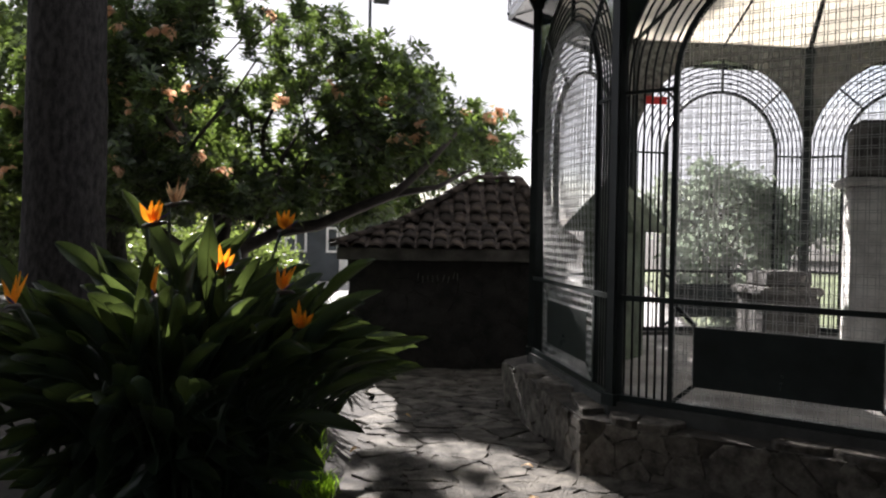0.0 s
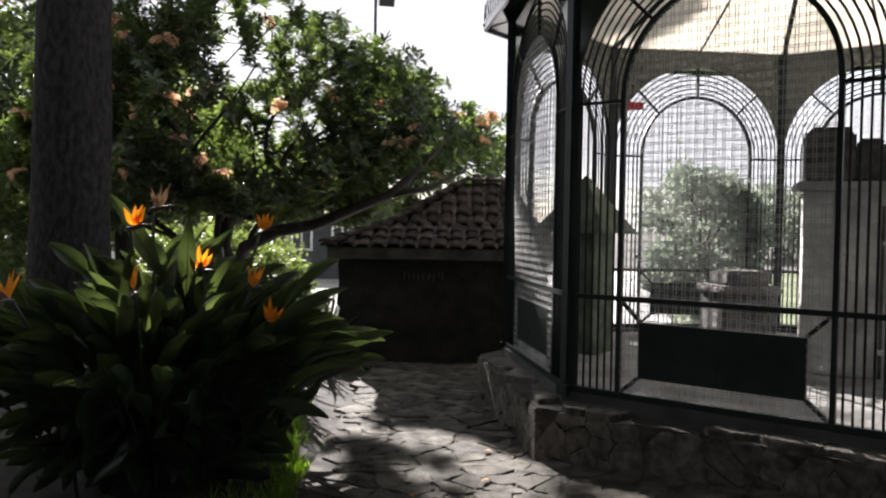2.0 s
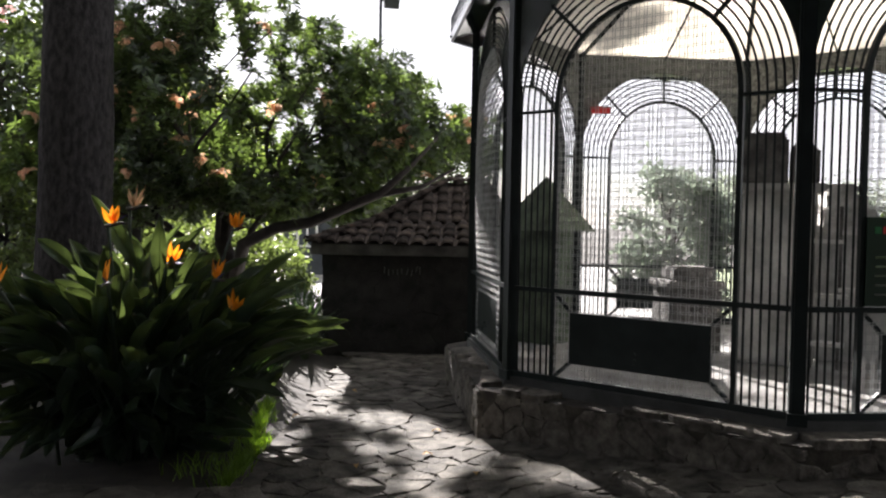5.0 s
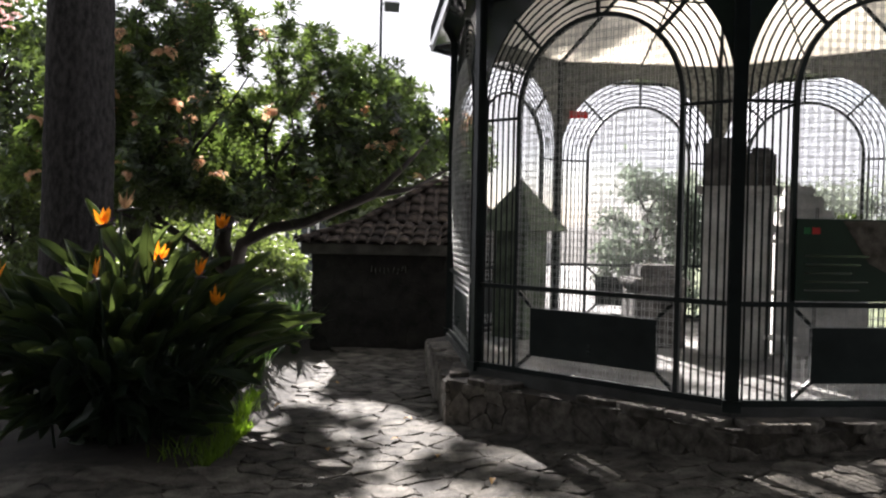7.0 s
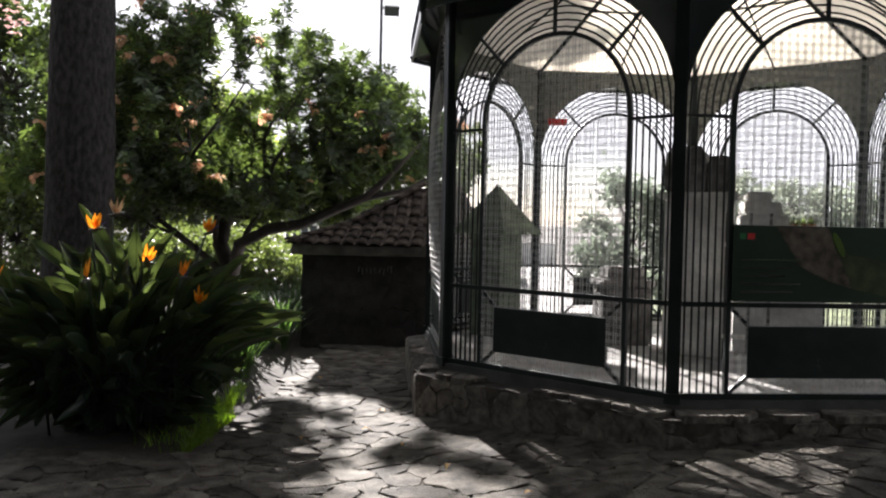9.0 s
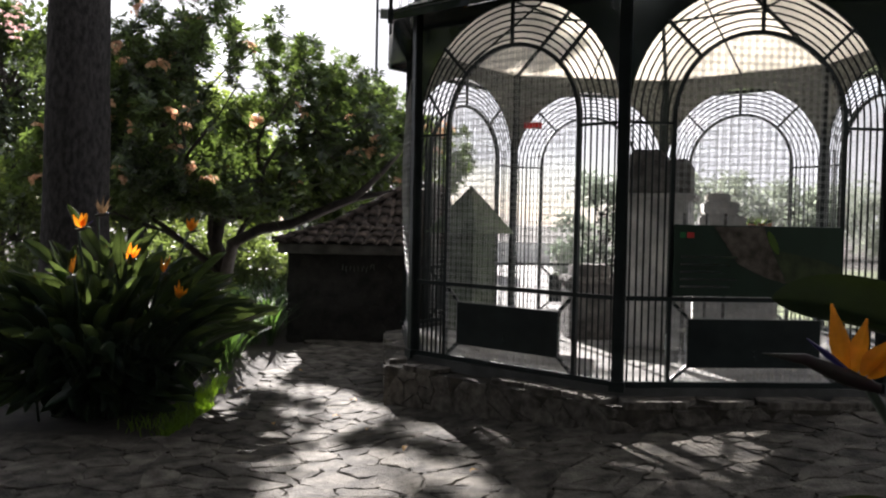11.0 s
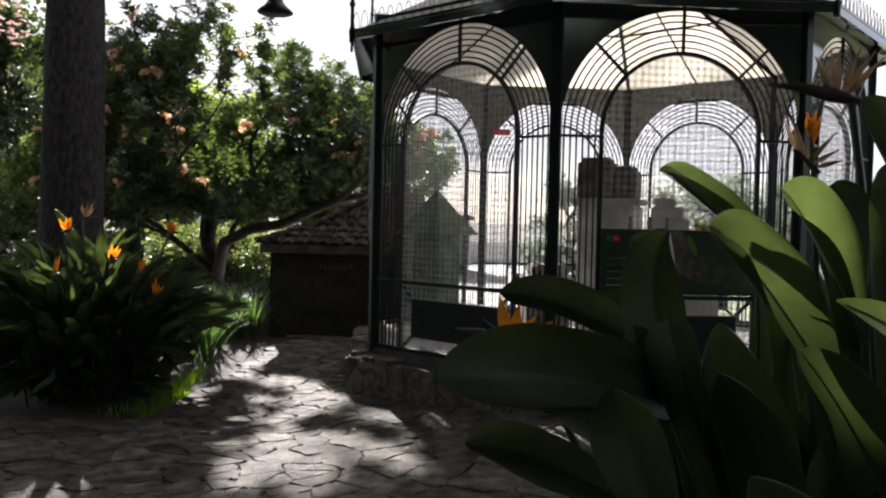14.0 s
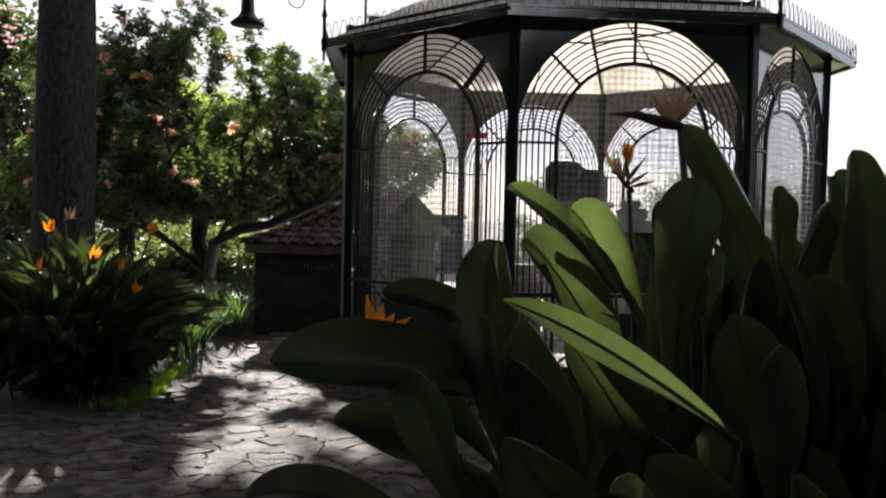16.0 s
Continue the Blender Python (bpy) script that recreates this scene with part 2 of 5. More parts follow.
def lathe(bm, profile, sides=16, at=(0, 0, 0)):
    at = Vector(at)
    rings = [[bm.verts.new(at + Vector((r * math.cos(2 * math.pi * k / sides), r * math.sin(2 * math.pi * k / sides), z))) for k in range(sides)] for r, z in profile]
    for a, b in zip(rings, rings[1:]):
        for k in range(sides):
            bm.faces.new((a[k], a[(k + 1) % sides], b[(k + 1) % sides], b[k]))
    bm.faces.new(rings[0][::-1])
    bm.faces.new(rings[-1])


def clip_poly(poly, p, n):
    """Keeps the side of the line through p where n points away."""
    out = []
    for i, a in enumerate(poly):
        b = poly[(i + 1) % len(poly)]
        da, db = (a[0] - p[0]) * n[0] + (a[1] - p[1]) * n[1], (b[0] - p[0]) * n[0] + (b[1] - p[1]) * n[1]
        if da <= 0:
            out.append(a)
        if da * db < 0:
            t = da / (da - db)
            out.append((a[0] + t * (b[0] - a[0]), a[1] + t * (b[1] - a[1])))
    return out


def crazy_cells(x0, y0, x1, y1, sx, sy, seed, jitter=0.42, skip=0.0):
    """Irregular polygons that fill a rectangle, one round each jittered grid point."""
    rng = random.Random(seed)
    nx, ny = max(1, round((x1 - x0) / sx)), max(1, round((y1 - y0) / sy))
    dx, dy = (x1 - x0) / nx, (y1 - y0) / ny
    pt = {(i, j): (x0 + (i + 0.5 + (0.5 if j % 2 else 0) * 0.6 + rng.uniform(-jitter, jitter)) * dx, y0 + (j + 0.5 + rng.uniform(-jitter, jitter)) * dy) for i in range(-2, nx + 2) for j in range(-2, ny + 2)}
    pt = {key: p for key, p in pt.items() if rng.random() >= skip}
    cells = []
    for i in range(nx):
        for j in range(ny):
            p = pt.get((i, j))
            if not p:
                continue
            poly = [(p[0] - 3 * dx, p[1] - 3 * dy), (p[0] + 3 * dx, p[1] - 3 * dy), (p[0] + 3 * dx, p[1] + 3 * dy), (p[0] - 3 * dx, p[1] + 3 * dy)]
            for di in (-3, -2, -1, 0, 1, 2, 3):
                for dj in (-3, -2, -1, 0, 1, 2, 3):
                    q = pt.get((i + di, j + dj))
                    if (di or dj) and q:
                        poly = clip_poly(poly, ((p[0] + q[0]) / 2, (p[1] + q[1]) / 2), (q[0] - p[0], q[1] - p[1]))
                        if len(poly) < 3:
                            break
                if len(poly) < 3:
                    break
            for lim, n in (((x0, 0), (-1, 0)), ((x1, 0), (1, 0)), ((0, y0), (0, -1)), ((0, y1), (0, 1))):
                if len(poly) >= 3:
                    poly = clip_poly(poly, lim, n)
            if len(poly) >= 3:
                cells.append(poly)
    return cells


def slab(bm, poly, gap, low, high, rng, place, rough=0.012):
    """A stone with worn edges from a polygon; place maps (u, v, h) to the world."""
    cx, cy = sum(p[0] for p in poly) / len(poly), sum(p[1] for p in poly) / len(poly)
    size = max(math.hypot(p[0] - cx, p[1] - cy) for p in poly)
    if size < 0.05:
        return False
    pts = []
    for i, a in enumerate(poly):
        b = poly[(i + 1) % len(poly)]
        for t in (0.12, 0.5, 0.88):
            j = rng.uniform(-1, 1) * rough
            pts.append((a[0] + t * (b[0] - a[0]) + j, a[1] + t * (b[1] - a[1]) + rng.uniform(-1, 1) * rough))
    def inset(p, d):
        dx, dy = p[0] - cx, p[1] - cy
        k = max(0.2, 1 - d / max(0.03, math.hypot(dx, dy)))
        return cx + dx * k, cy + dy * k
    tilt = (rng.uniform(-1, 1) * 0.012, rng.uniform(-1, 1) * 0.012)
    rise = rng.uniform(-0.4, 0.6) * min(rough, 0.007)
    rings = []
    for d, h in ((gap, low), (gap, high - 0.008), (gap + 0.007, high)):
        ring = []
        for p in pts:
            u, v = inset(p, d)
            hh = h if h == low else h + rise + tilt[0] * (u - cx) + tilt[1] * (v - cy)
            ring.append(bm.verts.new(place(u, v, hh)))
        rings.append(ring)
    n = len(pts)
    for a, b in zip(rings, rings[1:]):
        for k in range(n):
            bm.faces.new((a[k], a[(k + 1) % n], b[(k + 1) % n], b[k]))
    bm.faces.new(rings[-1])
    return True


# ---- ground ----
def fall(x, y):
    """The ground rises gently to the right of the path."""
    return 0.088 * min(max(x - 0.7, 0.0), 4.5) * (1 - min(max((y - 9.0) / 4.0, 0.0), 1.0))


S, R = 2.25, 2.25 / (2 * math.sin(math.pi / 8))
C1, TURN1 = Vector((3.014, 4.213)), -36.76
DIRS = [radians(TURN1 + 45 * (k - 1)) for k in range(8)]
CORNERS = {1: C1}
for k in range(2, 9):
    CORNERS[k % 8] = CORNERS[k - 1] + S * Vector((math.cos(DIRS[k % 8]), math.sin(DIRS[k % 8])))
CENTRE = sum((CORNERS[k] for k in range(8)), Vector((0, 0))) / 8


def face_pose(k, out=0.0):
    """The pose of face k: x along it from its left end seen from outside, -y outwards, z up."""
    a = DIRS[k]
    start = CORNERS[(k - 1) % 8]
    n = Vector((math.sin(a), -math.cos(a)))
    return pose(start.x + n.x * out, start.y + n.y * out, 0, 0, 0, math.degrees(a))


def outside_octagon(x, y, out):
    for k in range(8):
        a = DIRS[k]
        s = CORNERS[(k - 1) % 8]
        if (x - s.x) * math.sin(a) - (y - s.y) * math.cos(a) > out:
            return True
    return False


bm = bmesh.new()
xs = [-3000, -400, -60, -20, -10, -6, -4, -2, 0, 0.7, 2, 4, 5.2, 8, 12, 20, 60, 400, 3000]
ys = [-3000, -300, -40, -12, -6, -3, 0, 2, 4, 6, 8, 9, 11, 13, 16, 20, 60, 400, 3000]
grid = [[bm.verts.new((x, y, fall(x, y) - 0.06)) for x in xs] for y in ys]
for a, b in zip(grid, grid[1:]):
    for i in range(len(xs) - 1):
        bm.faces.new((a[i], a[i + 1], b[i + 1], b[i]))
tagged(part("ground", bm, SOIL), "dark soil ground of the garden", "ground", kind="structure")

# the bed under the paving
bm = bmesh.new()
def sheet(bm, poly, h=-0.03, steps=1):
    bm.faces.new([bm.verts.new((x, y, h + fall(x, y))) for x, y in poly])
rowsy = [-6, 2, 4.05, 5, 7, 9, 9.9]
for ya, yb in zip(rowsy, rowsy[1:]):
    left = -7 if yb <= 2 else -2.0 if yb <= 4.05 else -0.66
    for xa, xb in ((left, 0.7), (0.7, 5.2), (5.2, 7.5)):
        bm.faces.new([bm.verts.new((x, y, -0.012 + fall(x, y))) for x, y in ((xa, ya), (xb, ya), (xb, yb), (xa, yb))])
pavement = tagged(part("pavement", bm, JOINT), "irregular grey flagstone path with earth joints", "path", kind="structure")

# lawn and terrace behind the cage
bm = bmesh.new()
bm.faces.new([bm.verts.new(p) for p in ((4.2, 13.0, 0.02), (40, 13.0, 0.02), (60, 36, 0.02), (8.4, 36, 0.02))])
tagged(part("lawn", bm, LAWN), "bright sunlit mown lawn behind the cage", "lawn", kind="structure")
bm = bmesh.new()
bm.faces.new([bm.verts.new(p) for p in ((-1.5, 13.4, 0.01), (4.1, 13.02, 0.01), (8.3, 36, 0.01), (-16, 36, 0.01), (-16, 24, 0.01))])
tagged(part("terrace", bm, TERRACE), "pale sunlit terrace paving beyond the garden", "terrace", kind="structure")


# ---- the octagonal cage ----
Z_LEDGE, Z_SILL, Z_RAIL, Z_SPRING, Z_TOP = 0.44, 0.5, 1.222, 2.675, 4.0
MID, R_IN, R_OUT = S / 2, 0.715, 1.092
plinth = thing("stone_plinth", "low dark volcanic stone plinth under the iron cage", "plinth", kind="structure")
out_ledge = 0.3
bm = bmesh.new()
for lo, hi, off in ((-0.3, Z_LEDGE - 0.04, out_ledge - 0.04),):
    k_out = (R * math.cos(math.pi / 8) + off) / (R * math.cos(math.pi / 8))
    ring = [CENTRE + (CORNERS[k] - CENTRE) * k_out for k in range(8)]
    a = [bm.verts.new((p.x, p.y, lo)) for p in ring]
    b = [bm.verts.new((p.x, p.y, hi)) for p in ring]
    for k in range(8):
        bm.faces.new((a[k], a[(k + 1) % 8], b[(k + 1) % 8], b[k]))
    bm.faces.new(b)
part("core", bm, JOINT, plinth)
AP = R * math.cos(math.pi / 8)


def ring_prism(bm, off_in, off_out, z0, z1):
    rings = []
    for off, z in ((off_out, z0), (off_out, z1), (off_in, z1), (off_in, z0)):
        q = (AP + off) / AP
        rings.append([bm.verts.new((*(CENTRE + (CORNERS[k] - CENTRE) * q), z)) for k in range(8)])
    for a, b in zip(rings, rings[1:] + rings[:1]):
        for k in range(8):
            bm.faces.new((a[k], a[(k + 1) % 8], b[(k + 1) % 8], b[k]))


bm = bmesh.new()
ring_prism(bm, -0.12, 0.05, 0.3, Z_SILL)
part("kerb", bm, CONCRETE, plinth, "smooth grey concrete kerb")
bm = bmesh.new()
q = (AP - 0.12) / AP
bm.faces.new([bm.verts.new((*(CENTRE + (CORNERS[k] - CENTRE) * q), 0.46)) for k in range(8)])
tagged(part("cage_floor", bm, FLOOR), "pale screed floor inside the cage", "floor", kind="structure")

cage = thing("bird_cage_pavilion", "octagonal green-black iron aviary pavilion with arched barred sides", "aviary")


def arc_pts(r, a0=0.0, a1=180.0, n=20, y=0.0):
    return [(MID - r * math.cos(radians(a0 + (a1 - a0) * i / n)), y, Z_SPRING + r * math.sin(radians(a0 + (a1 - a0) * i / n))) for i in range(n + 1)]


def flat_bar(bm, pts, w, d):
    """A flat bar of width w in the face's plane and depth d along points in that plane."""
    pts = [Vector(p) for p in pts]
    rings = []
    for i, p in enumerate(pts):
        t = (pts[min(i + 1, len(pts) - 1)] - pts[max(i - 1, 0)]).normalized()
        n = Vector((-t.z, 0, t.x))
        rings.append([bm.verts.new(p + n * (w / 2 * a) + Vector((0, d / 2 * b, 0))) for a, b in ((-1, -1), (1, -1), (1, 1), (-1, 1))])
    for a, b in zip(rings, rings[1:]):
        for k in range(4):
            bm.faces.new((a[k], a[(k + 1) % 4], b[(k + 1) % 4], b[k]))
    bm.faces.new(rings[0][::-1])
    bm.faces.new(rings[-1])


def as_mesh(name, bm, mat, smooth=False):
    me = bpy.data.meshes.new(name)
    bm.to_mesh(me)
    bm.free()
    me.materials.append(mat)
    if smooth:
        me.shade_smooth()
    return me


# frame of one side: inner arch, rails, struts, spokes
bm = bmesh.new()
flat_bar(bm, [(MID - R_IN, 0, Z_SILL + 0.02)] + arc_pts(R_IN, n=24) + [(MID + R_IN, 0, Z_SILL + 0.02)], 0.034, 0.04)
flat_bar(bm, [(0.05, 0, Z_SILL + 0.025), (S - 0.05, 0, Z_SILL + 0.025)], 0.045, 0.05)
flat_bar(bm, [(0.05, 0, Z_RAIL), (S - 0.05, 0, Z_RAIL)], 0.036, 0.045)
for sgn in (-1, 1):
    flat_bar(bm, [(MID + sgn * R_IN, 0, 2.637), (MID + sgn * (MID - 0.05), 0, 2.637)], 0.022, 0.036)
    flat_bar(bm, [(MID + sgn * R_IN, 0, Z_RAIL), (MID + sgn * 0.555, 0, 1.065)], 0.026, 0.03)
    flat_bar(bm, [(MID + sgn * R_IN, 0, Z_SILL + 0.03), (MID + sgn * 0.555, 0, 0.67)], 0.026, 0.03)
for ang in (45, 90, 135):
    c, s_ = math.cos(radians(ang)), math.sin(radians(ang))
    flat_bar(bm, [(MID + c * R_IN, 0, Z_SPRING + s_ * R_IN), (MID + c * (R_OUT + 0.02), 0, Z_SPRING + s_ * (R_OUT + 0.02))], 0.024, 0.03)
FRAME = as_mesh("frame", bm, IRON)
BARS = []
for i in range(6):
    r = R_IN + 0.055 + i * 0.056
    bm = bmesh.new()
    tube(bm, [(MID - r, 0, Z_SILL + 0.03), (MID - r, 0, 1.6)] + arc_pts(r, n=24) + [(MID + r, 0, 1.6), (MID + r, 0, Z_SILL + 0.03)], 0.0085, 6)
    BARS.append(as_mesh("bar", bm, IRON, True))
# the sheet round the arch
bm = bmesh.new()
N = 32
for y0 in (-0.012, 0.012):
    inner = [bm.verts.new((p[0], y0, p[2])) for p in arc_pts(R_OUT, n=N)]
    outer = []
    for p in arc_pts(R_OUT, n=N):
        d = Vector((p[0] - MID, p[2] - Z_SPRING)).normalized()
        t = min((MID - 0.03) / abs(d.x) if abs(d.x) > 1e-6 else 1e9, (Z_TOP - Z_SPRING) / d.y if d.y > 1e-6 else 1e9)
        outer.append(bm.verts.new((MID + d.x * t, y0, Z_SPRING + d.y * t)))
    for i in range(N):
        bm.faces.new((inner[i], inner[i + 1], outer[i + 1], outer[i]))
    for x0, x1, i in ((0.03, MID - R_OUT, 0), (MID + R_OUT, S - 0.03, N)):
        bm.faces.new([bm.verts.new((x, y0, z)) for x, z in ((x0, Z_SILL), (x1, Z_SILL), (x1, Z_SPRING), (x0, Z_SPRING))])
    # corners of the sheet
    for sx in (-1, 1):
        cands = [v for v in outer if (v.co.x - MID) * sx > 0]
        side = max((v for v in cands if abs(abs(v.co.x - MID) - (MID - 0.03)) < 1e-4), key=lambda v: v.co.z)
        top = max((v for v in cands if abs(v.co.z - Z_TOP) < 1e-4), key=lambda v: abs(v.co.x - MID))
        bm.faces.new((side, top, bm.verts.new((MID + sx * (MID - 0.03), y0, Z_TOP))))
SHEET = as_mesh("arch_sheet", bm, PLATE)
SHEET.materials.append(INNERPALE)
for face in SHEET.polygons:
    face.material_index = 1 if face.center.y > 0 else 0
# wire mesh inside the arch
PITCH = 0.0625


def netting(bulge):
    """Square netting in the arch; bulge: how far its middle hangs outwards above the rail."""
    bm = bmesh.new()

    def out(u, z):
        if z < Z_RAIL:
            return 0.014
        f = (z - Z_RAIL) / (Z_SPRING + R_IN - Z_RAIL)
        return 0.014 + bulge * math.cos(u / R_IN * math.pi / 2) ** 0.5 * math.sin(math.pi * min(1, f)) ** 0.6

    n = int(R_IN / PITCH)
    steps = 14 if bulge else 1
    for du, dz in ((0, 0), (0.019, 0.015)):
        for i in range(-n, n + 1):
            u = i * PITCH + du
            if abs(u) >= R_IN:
                continue
            top = Z_SPRING + math.sqrt(max(0, R_IN ** 2 - u ** 2))
            lo = (Z_SILL, Z_RAIL) if bulge else (Z_SILL, top)
            tube(bm, [(MID + u, -out(u, z) + du * 0.3, z) for z in lo], 0.0027, 4, False)
            if bulge:
                tube(bm, [(MID + u, -out(u, Z_RAIL + (top - Z_RAIL) * s / steps), Z_RAIL + (top - Z_RAIL) * s / steps) for s in range(steps + 1)], 0.0027, 4, False)
        z = Z_SILL + PITCH + dz
        while z < Z_SPRING + R_IN:
            h = R_IN if z < Z_SPRING else math.sqrt(max(0, R_IN ** 2 - (z - Z_SPRING) ** 2))
            tube(bm, [(MID + h * (2 * s / steps - 1), -out(h * (2 * s / steps - 1), z) - 0.004, z) for s in range(steps + 1)], 0.0027, 4, False)
            z += PITCH
    return as_mesh("wire_mesh", bm, WIRE)


MESHWIRE, BULGED = netting(0), netting(0.09)
bm = bmesh.new()
box(bm, MID - 0.56, -0.02, 0.665, MID + 0.56, 0.02, 1.065)
bmesh.ops.bevel(bm, geom=bm.edges[:], offset=0.006, segments=1, affect="EDGES")
PANEL = as_mesh("lower_panel", bm, IRON)
bm = bmesh.new()
tube(bm, [(MID, -0.03, 0.8), (MID, -0.045, 0.8)], 0.012, 8)
tube(bm, [(MID, -0.02, 0.76), (MID, -0.05, 0.76), (MID, -0.05, 0.72)], 0.006, 6)
LOCK = as_mesh("latch", bm, IRON)
for k in range(8):
    m = face_pose(k)
    side = again("arched_side", FRAME, cage, m)
    for me in BARS:
        again("bar", me, side, Matrix())
    again("arch_sheet", SHEET, side, Matrix())
    again("wire_mesh", BULGED if k == 0 else MESHWIRE, side, Matrix(), "fine square wire netting")
    again("lower_panel", PANEL, side, Matrix())
    again("latch", LOCK, side, Matrix())
# corner posts
bm = bmesh.new()
box(bm, -0.048, -0.045, Z_SILL - 0.02, 0.048, 0.048, Z_TOP + 0.02)
bmesh.ops.bevel(bm, geom=bm.edges[:], offset=0.012, segments=2, affect="EDGES")
box(bm, -0.062, -0.06, Z_SILL - 0.03, 0.062, 0.062, Z_SILL + 0.05)
box(bm, -0.058, -0.055, Z_TOP - 0.12, 0.058, 0.058, Z_TOP - 0.06)
POST = as_mesh("post", bm, IRON)
for k in range(8):
    c = CORNERS[k]
    d = c - CENTRE
    again("corner_post", POST, cage, pose(c.x, c.y, 0, 0, 0, math.degrees(math.atan2(d.y, d.x)) + 90))
# roof: eight translucent sheets with ribs
OVER, Z_EAVE, Z_APEX = 0.28, 3.8, 5.5
q_e = (AP + OVER) / AP
EAVES = [CENTRE + (CORNERS[k] - CENTRE) * q_e for k in range(8)]
apex = Vector((CENTRE.x, CENTRE.y, Z_APEX))
roof = thing("roof", "", "")
roof.parent = cage
for key in list(roof.keys()):
    del roof[key]
for k in range(8):
    a, b = EAVES[(k - 1) % 8], EAVES[k]
    bm = bmesh.new()
    va, vb = Vector((*a, Z_EAVE)), Vector((*b, Z_EAVE))
    t1 = 0.93
    lo = [va, vb, vb.lerp(apex, t1), va.lerp(apex, t1)]
    up = Vector((0, 0, 0.012))
    vs = [bm.verts.new(p) for p in lo] + [bm.verts.new(p + up) for p in lo]
    for f in ((3, 2, 1, 0), (4, 5, 6, 7), (0, 1, 5, 4), (1, 2, 6, 5), (2, 3, 7, 6), (3, 0, 4, 7)):
        bm.faces.new([vs[i] for i in f])
    part("roof_sheet", bm, ROOFING, roof, "cream translucent roofing sheet")
    bm = bmesh.new()
    tube(bm, [va - up * 2, va.lerp(apex, 0.98) - up * 2], 0.028, 6)
    part("hip_rib", bm, IRON, roof)
    bm = bmesh.new()
    m1, m2 = va.lerp(apex, 0.45) - up * 2, vb.lerp(apex, 0.45) - up * 2
    tube(bm, [m1, m2], 0.016, 6)
    mid = va.lerp(vb, 0.5)
    tube(bm, [mid.lerp(apex, 0.09) - up * 2, mid.lerp(apex, 0.9) - up * 2], 0.014, 6)
    part("purlin", bm, IRON, roof)
    # eave board and gutter
    bm = bmesh.new()
    d = (b - a).normalized()
    nrm = Vector((d.y, -d.x))
    for off, z0, z1, th in ((0.0, Z_EAVE - 0.07, Z_EAVE + 0.035, 0.03),):
        p = [a + nrm * off, b + nrm * off, b - nrm * (th - off), a - nrm * (th - off)]
        vv = [bm.verts.new((*x, z)) for z in (z0, z1) for x in p]
        for f in ((3, 2, 1, 0), (4, 5, 6, 7), (0, 1, 5, 4), (1, 2, 6, 5), (2, 3, 7, 6), (3, 0, 4, 7)):
            bm.faces.new([vv[i] for i in f])
    part("eave_board", bm, PLATE, roof)
    # soffit between wall and eave
    bm = bmesh.new()
    ca, cb = CORNERS[(k - 1) % 8], CORNERS[k]
    bm.faces.new([bm.verts.new(x) for x in ((*a, Z_EAVE - 0.05), (*b, Z_EAVE - 0.05), (*cb, Z_EAVE + 0.02), (*ca, Z_EAVE + 0.02))])
    part("soffit", bm, PLATE, roof)
    # iron hoops standing on the eave
    bm = bmesh.new()
    ln = (b - a).length
    hoops = 20
    for i in range(hoops):
        x0 = ln * (i + 0.08) / hoops
        w = ln / hoops * 0.84
        pts = []
        for j in range(9):
            f = j / 8
            h = 0.17 * math.sin(math.pi * f) ** 0.55
            p = a + d * (x0 + w * f)
            pts.append((p.x, p.y, Z_EAVE + 0.03 + h))
        tube(bm, pts, 0.0045, 4)
    part("cresting", bm, IRON, roof, "row of small iron hoops")
    # finial on every other corner
    if k % 2:
        continue
    bm = bmesh.new()
    e = EAVES[k]
    lathe(bm, [(0.028, Z_EAVE - 0.1), (0.034, Z_EAVE + 0.02), (0.02, Z_EAVE + 0.06), (0.02, Z_EAVE + 0.26), (0.035, Z_EAVE + 0.29), (0.012, Z_EAVE + 0.36)], 8, (e.x, e.y, 0))
    part("finial", bm, IRON, roof)
bm = bmesh.new()
lathe(bm, [(0.25, Z_APEX - 0.14), (0.2, Z_APEX - 0.02), (0.08, Z_APEX + 0.1), (0.05, Z_APEX + 0.4), (0.01, Z_APEX + 0.6)], 12, (CENTRE.x, CENTRE.y, 0))
part("roof_cap", bm, IRON, roof)

# information board on the side with netting
m2 = face_pose(2, 0.03)
board = thing("information_board", "", "sign")
board["label"] = "dark green printed board with a brown picture, fixed to the bars"
board.matrix_basis = m2
bm = bmesh.new()
box(bm, 0.42, -0.012, 1.25, 1.83, 0.006, 1.825)
part("panel", bm, BOARD, board)
rng = random.Random(5)
bm = bmesh.new()
pts = [(0.75, 1.815), (1.0, 1.818), (1.17, 1.818), (1.2, 1.7), (1.27, 1.56), (1.33, 1.44), (1.36, 1.36), (1.2, 1.405), (1.07, 1.46), (0.95, 1.52), (0.87, 1.64)]
bm.faces.new([bm.verts.new((x, -0.0165, zz)) for x, zz in pts])
part("picture", bm, PRINTBROWN, board, "brown printed picture")
bm = bmesh.new()
pts = [(1.175, 1.78), (1.27, 1.63), (1.48, 1.59), (1.67, 1.55), (1.822, 1.5), (1.822, 1.265), (1.67, 1.29), (1.37, 1.355), (1.335, 1.44), (1.275, 1.56), (1.205, 1.7)]
bm.faces.new([bm.verts.new((x, -0.0165, zz)) for x, zz in pts])
part("picture_border", bm, PRINTGREEN, board, "green printed grass")
bm = bmesh.new()
bm.faces.new([bm.verts.new((1.245 + 0.05 * math.cos(a * 0.628) + 0.02 * math.sin(a * 0.628), -0.0185, 1.69 - 0.09 * math.cos(a * 0.628) + 0.03 * math.sin(a * 0.628))) for a in range(10)])
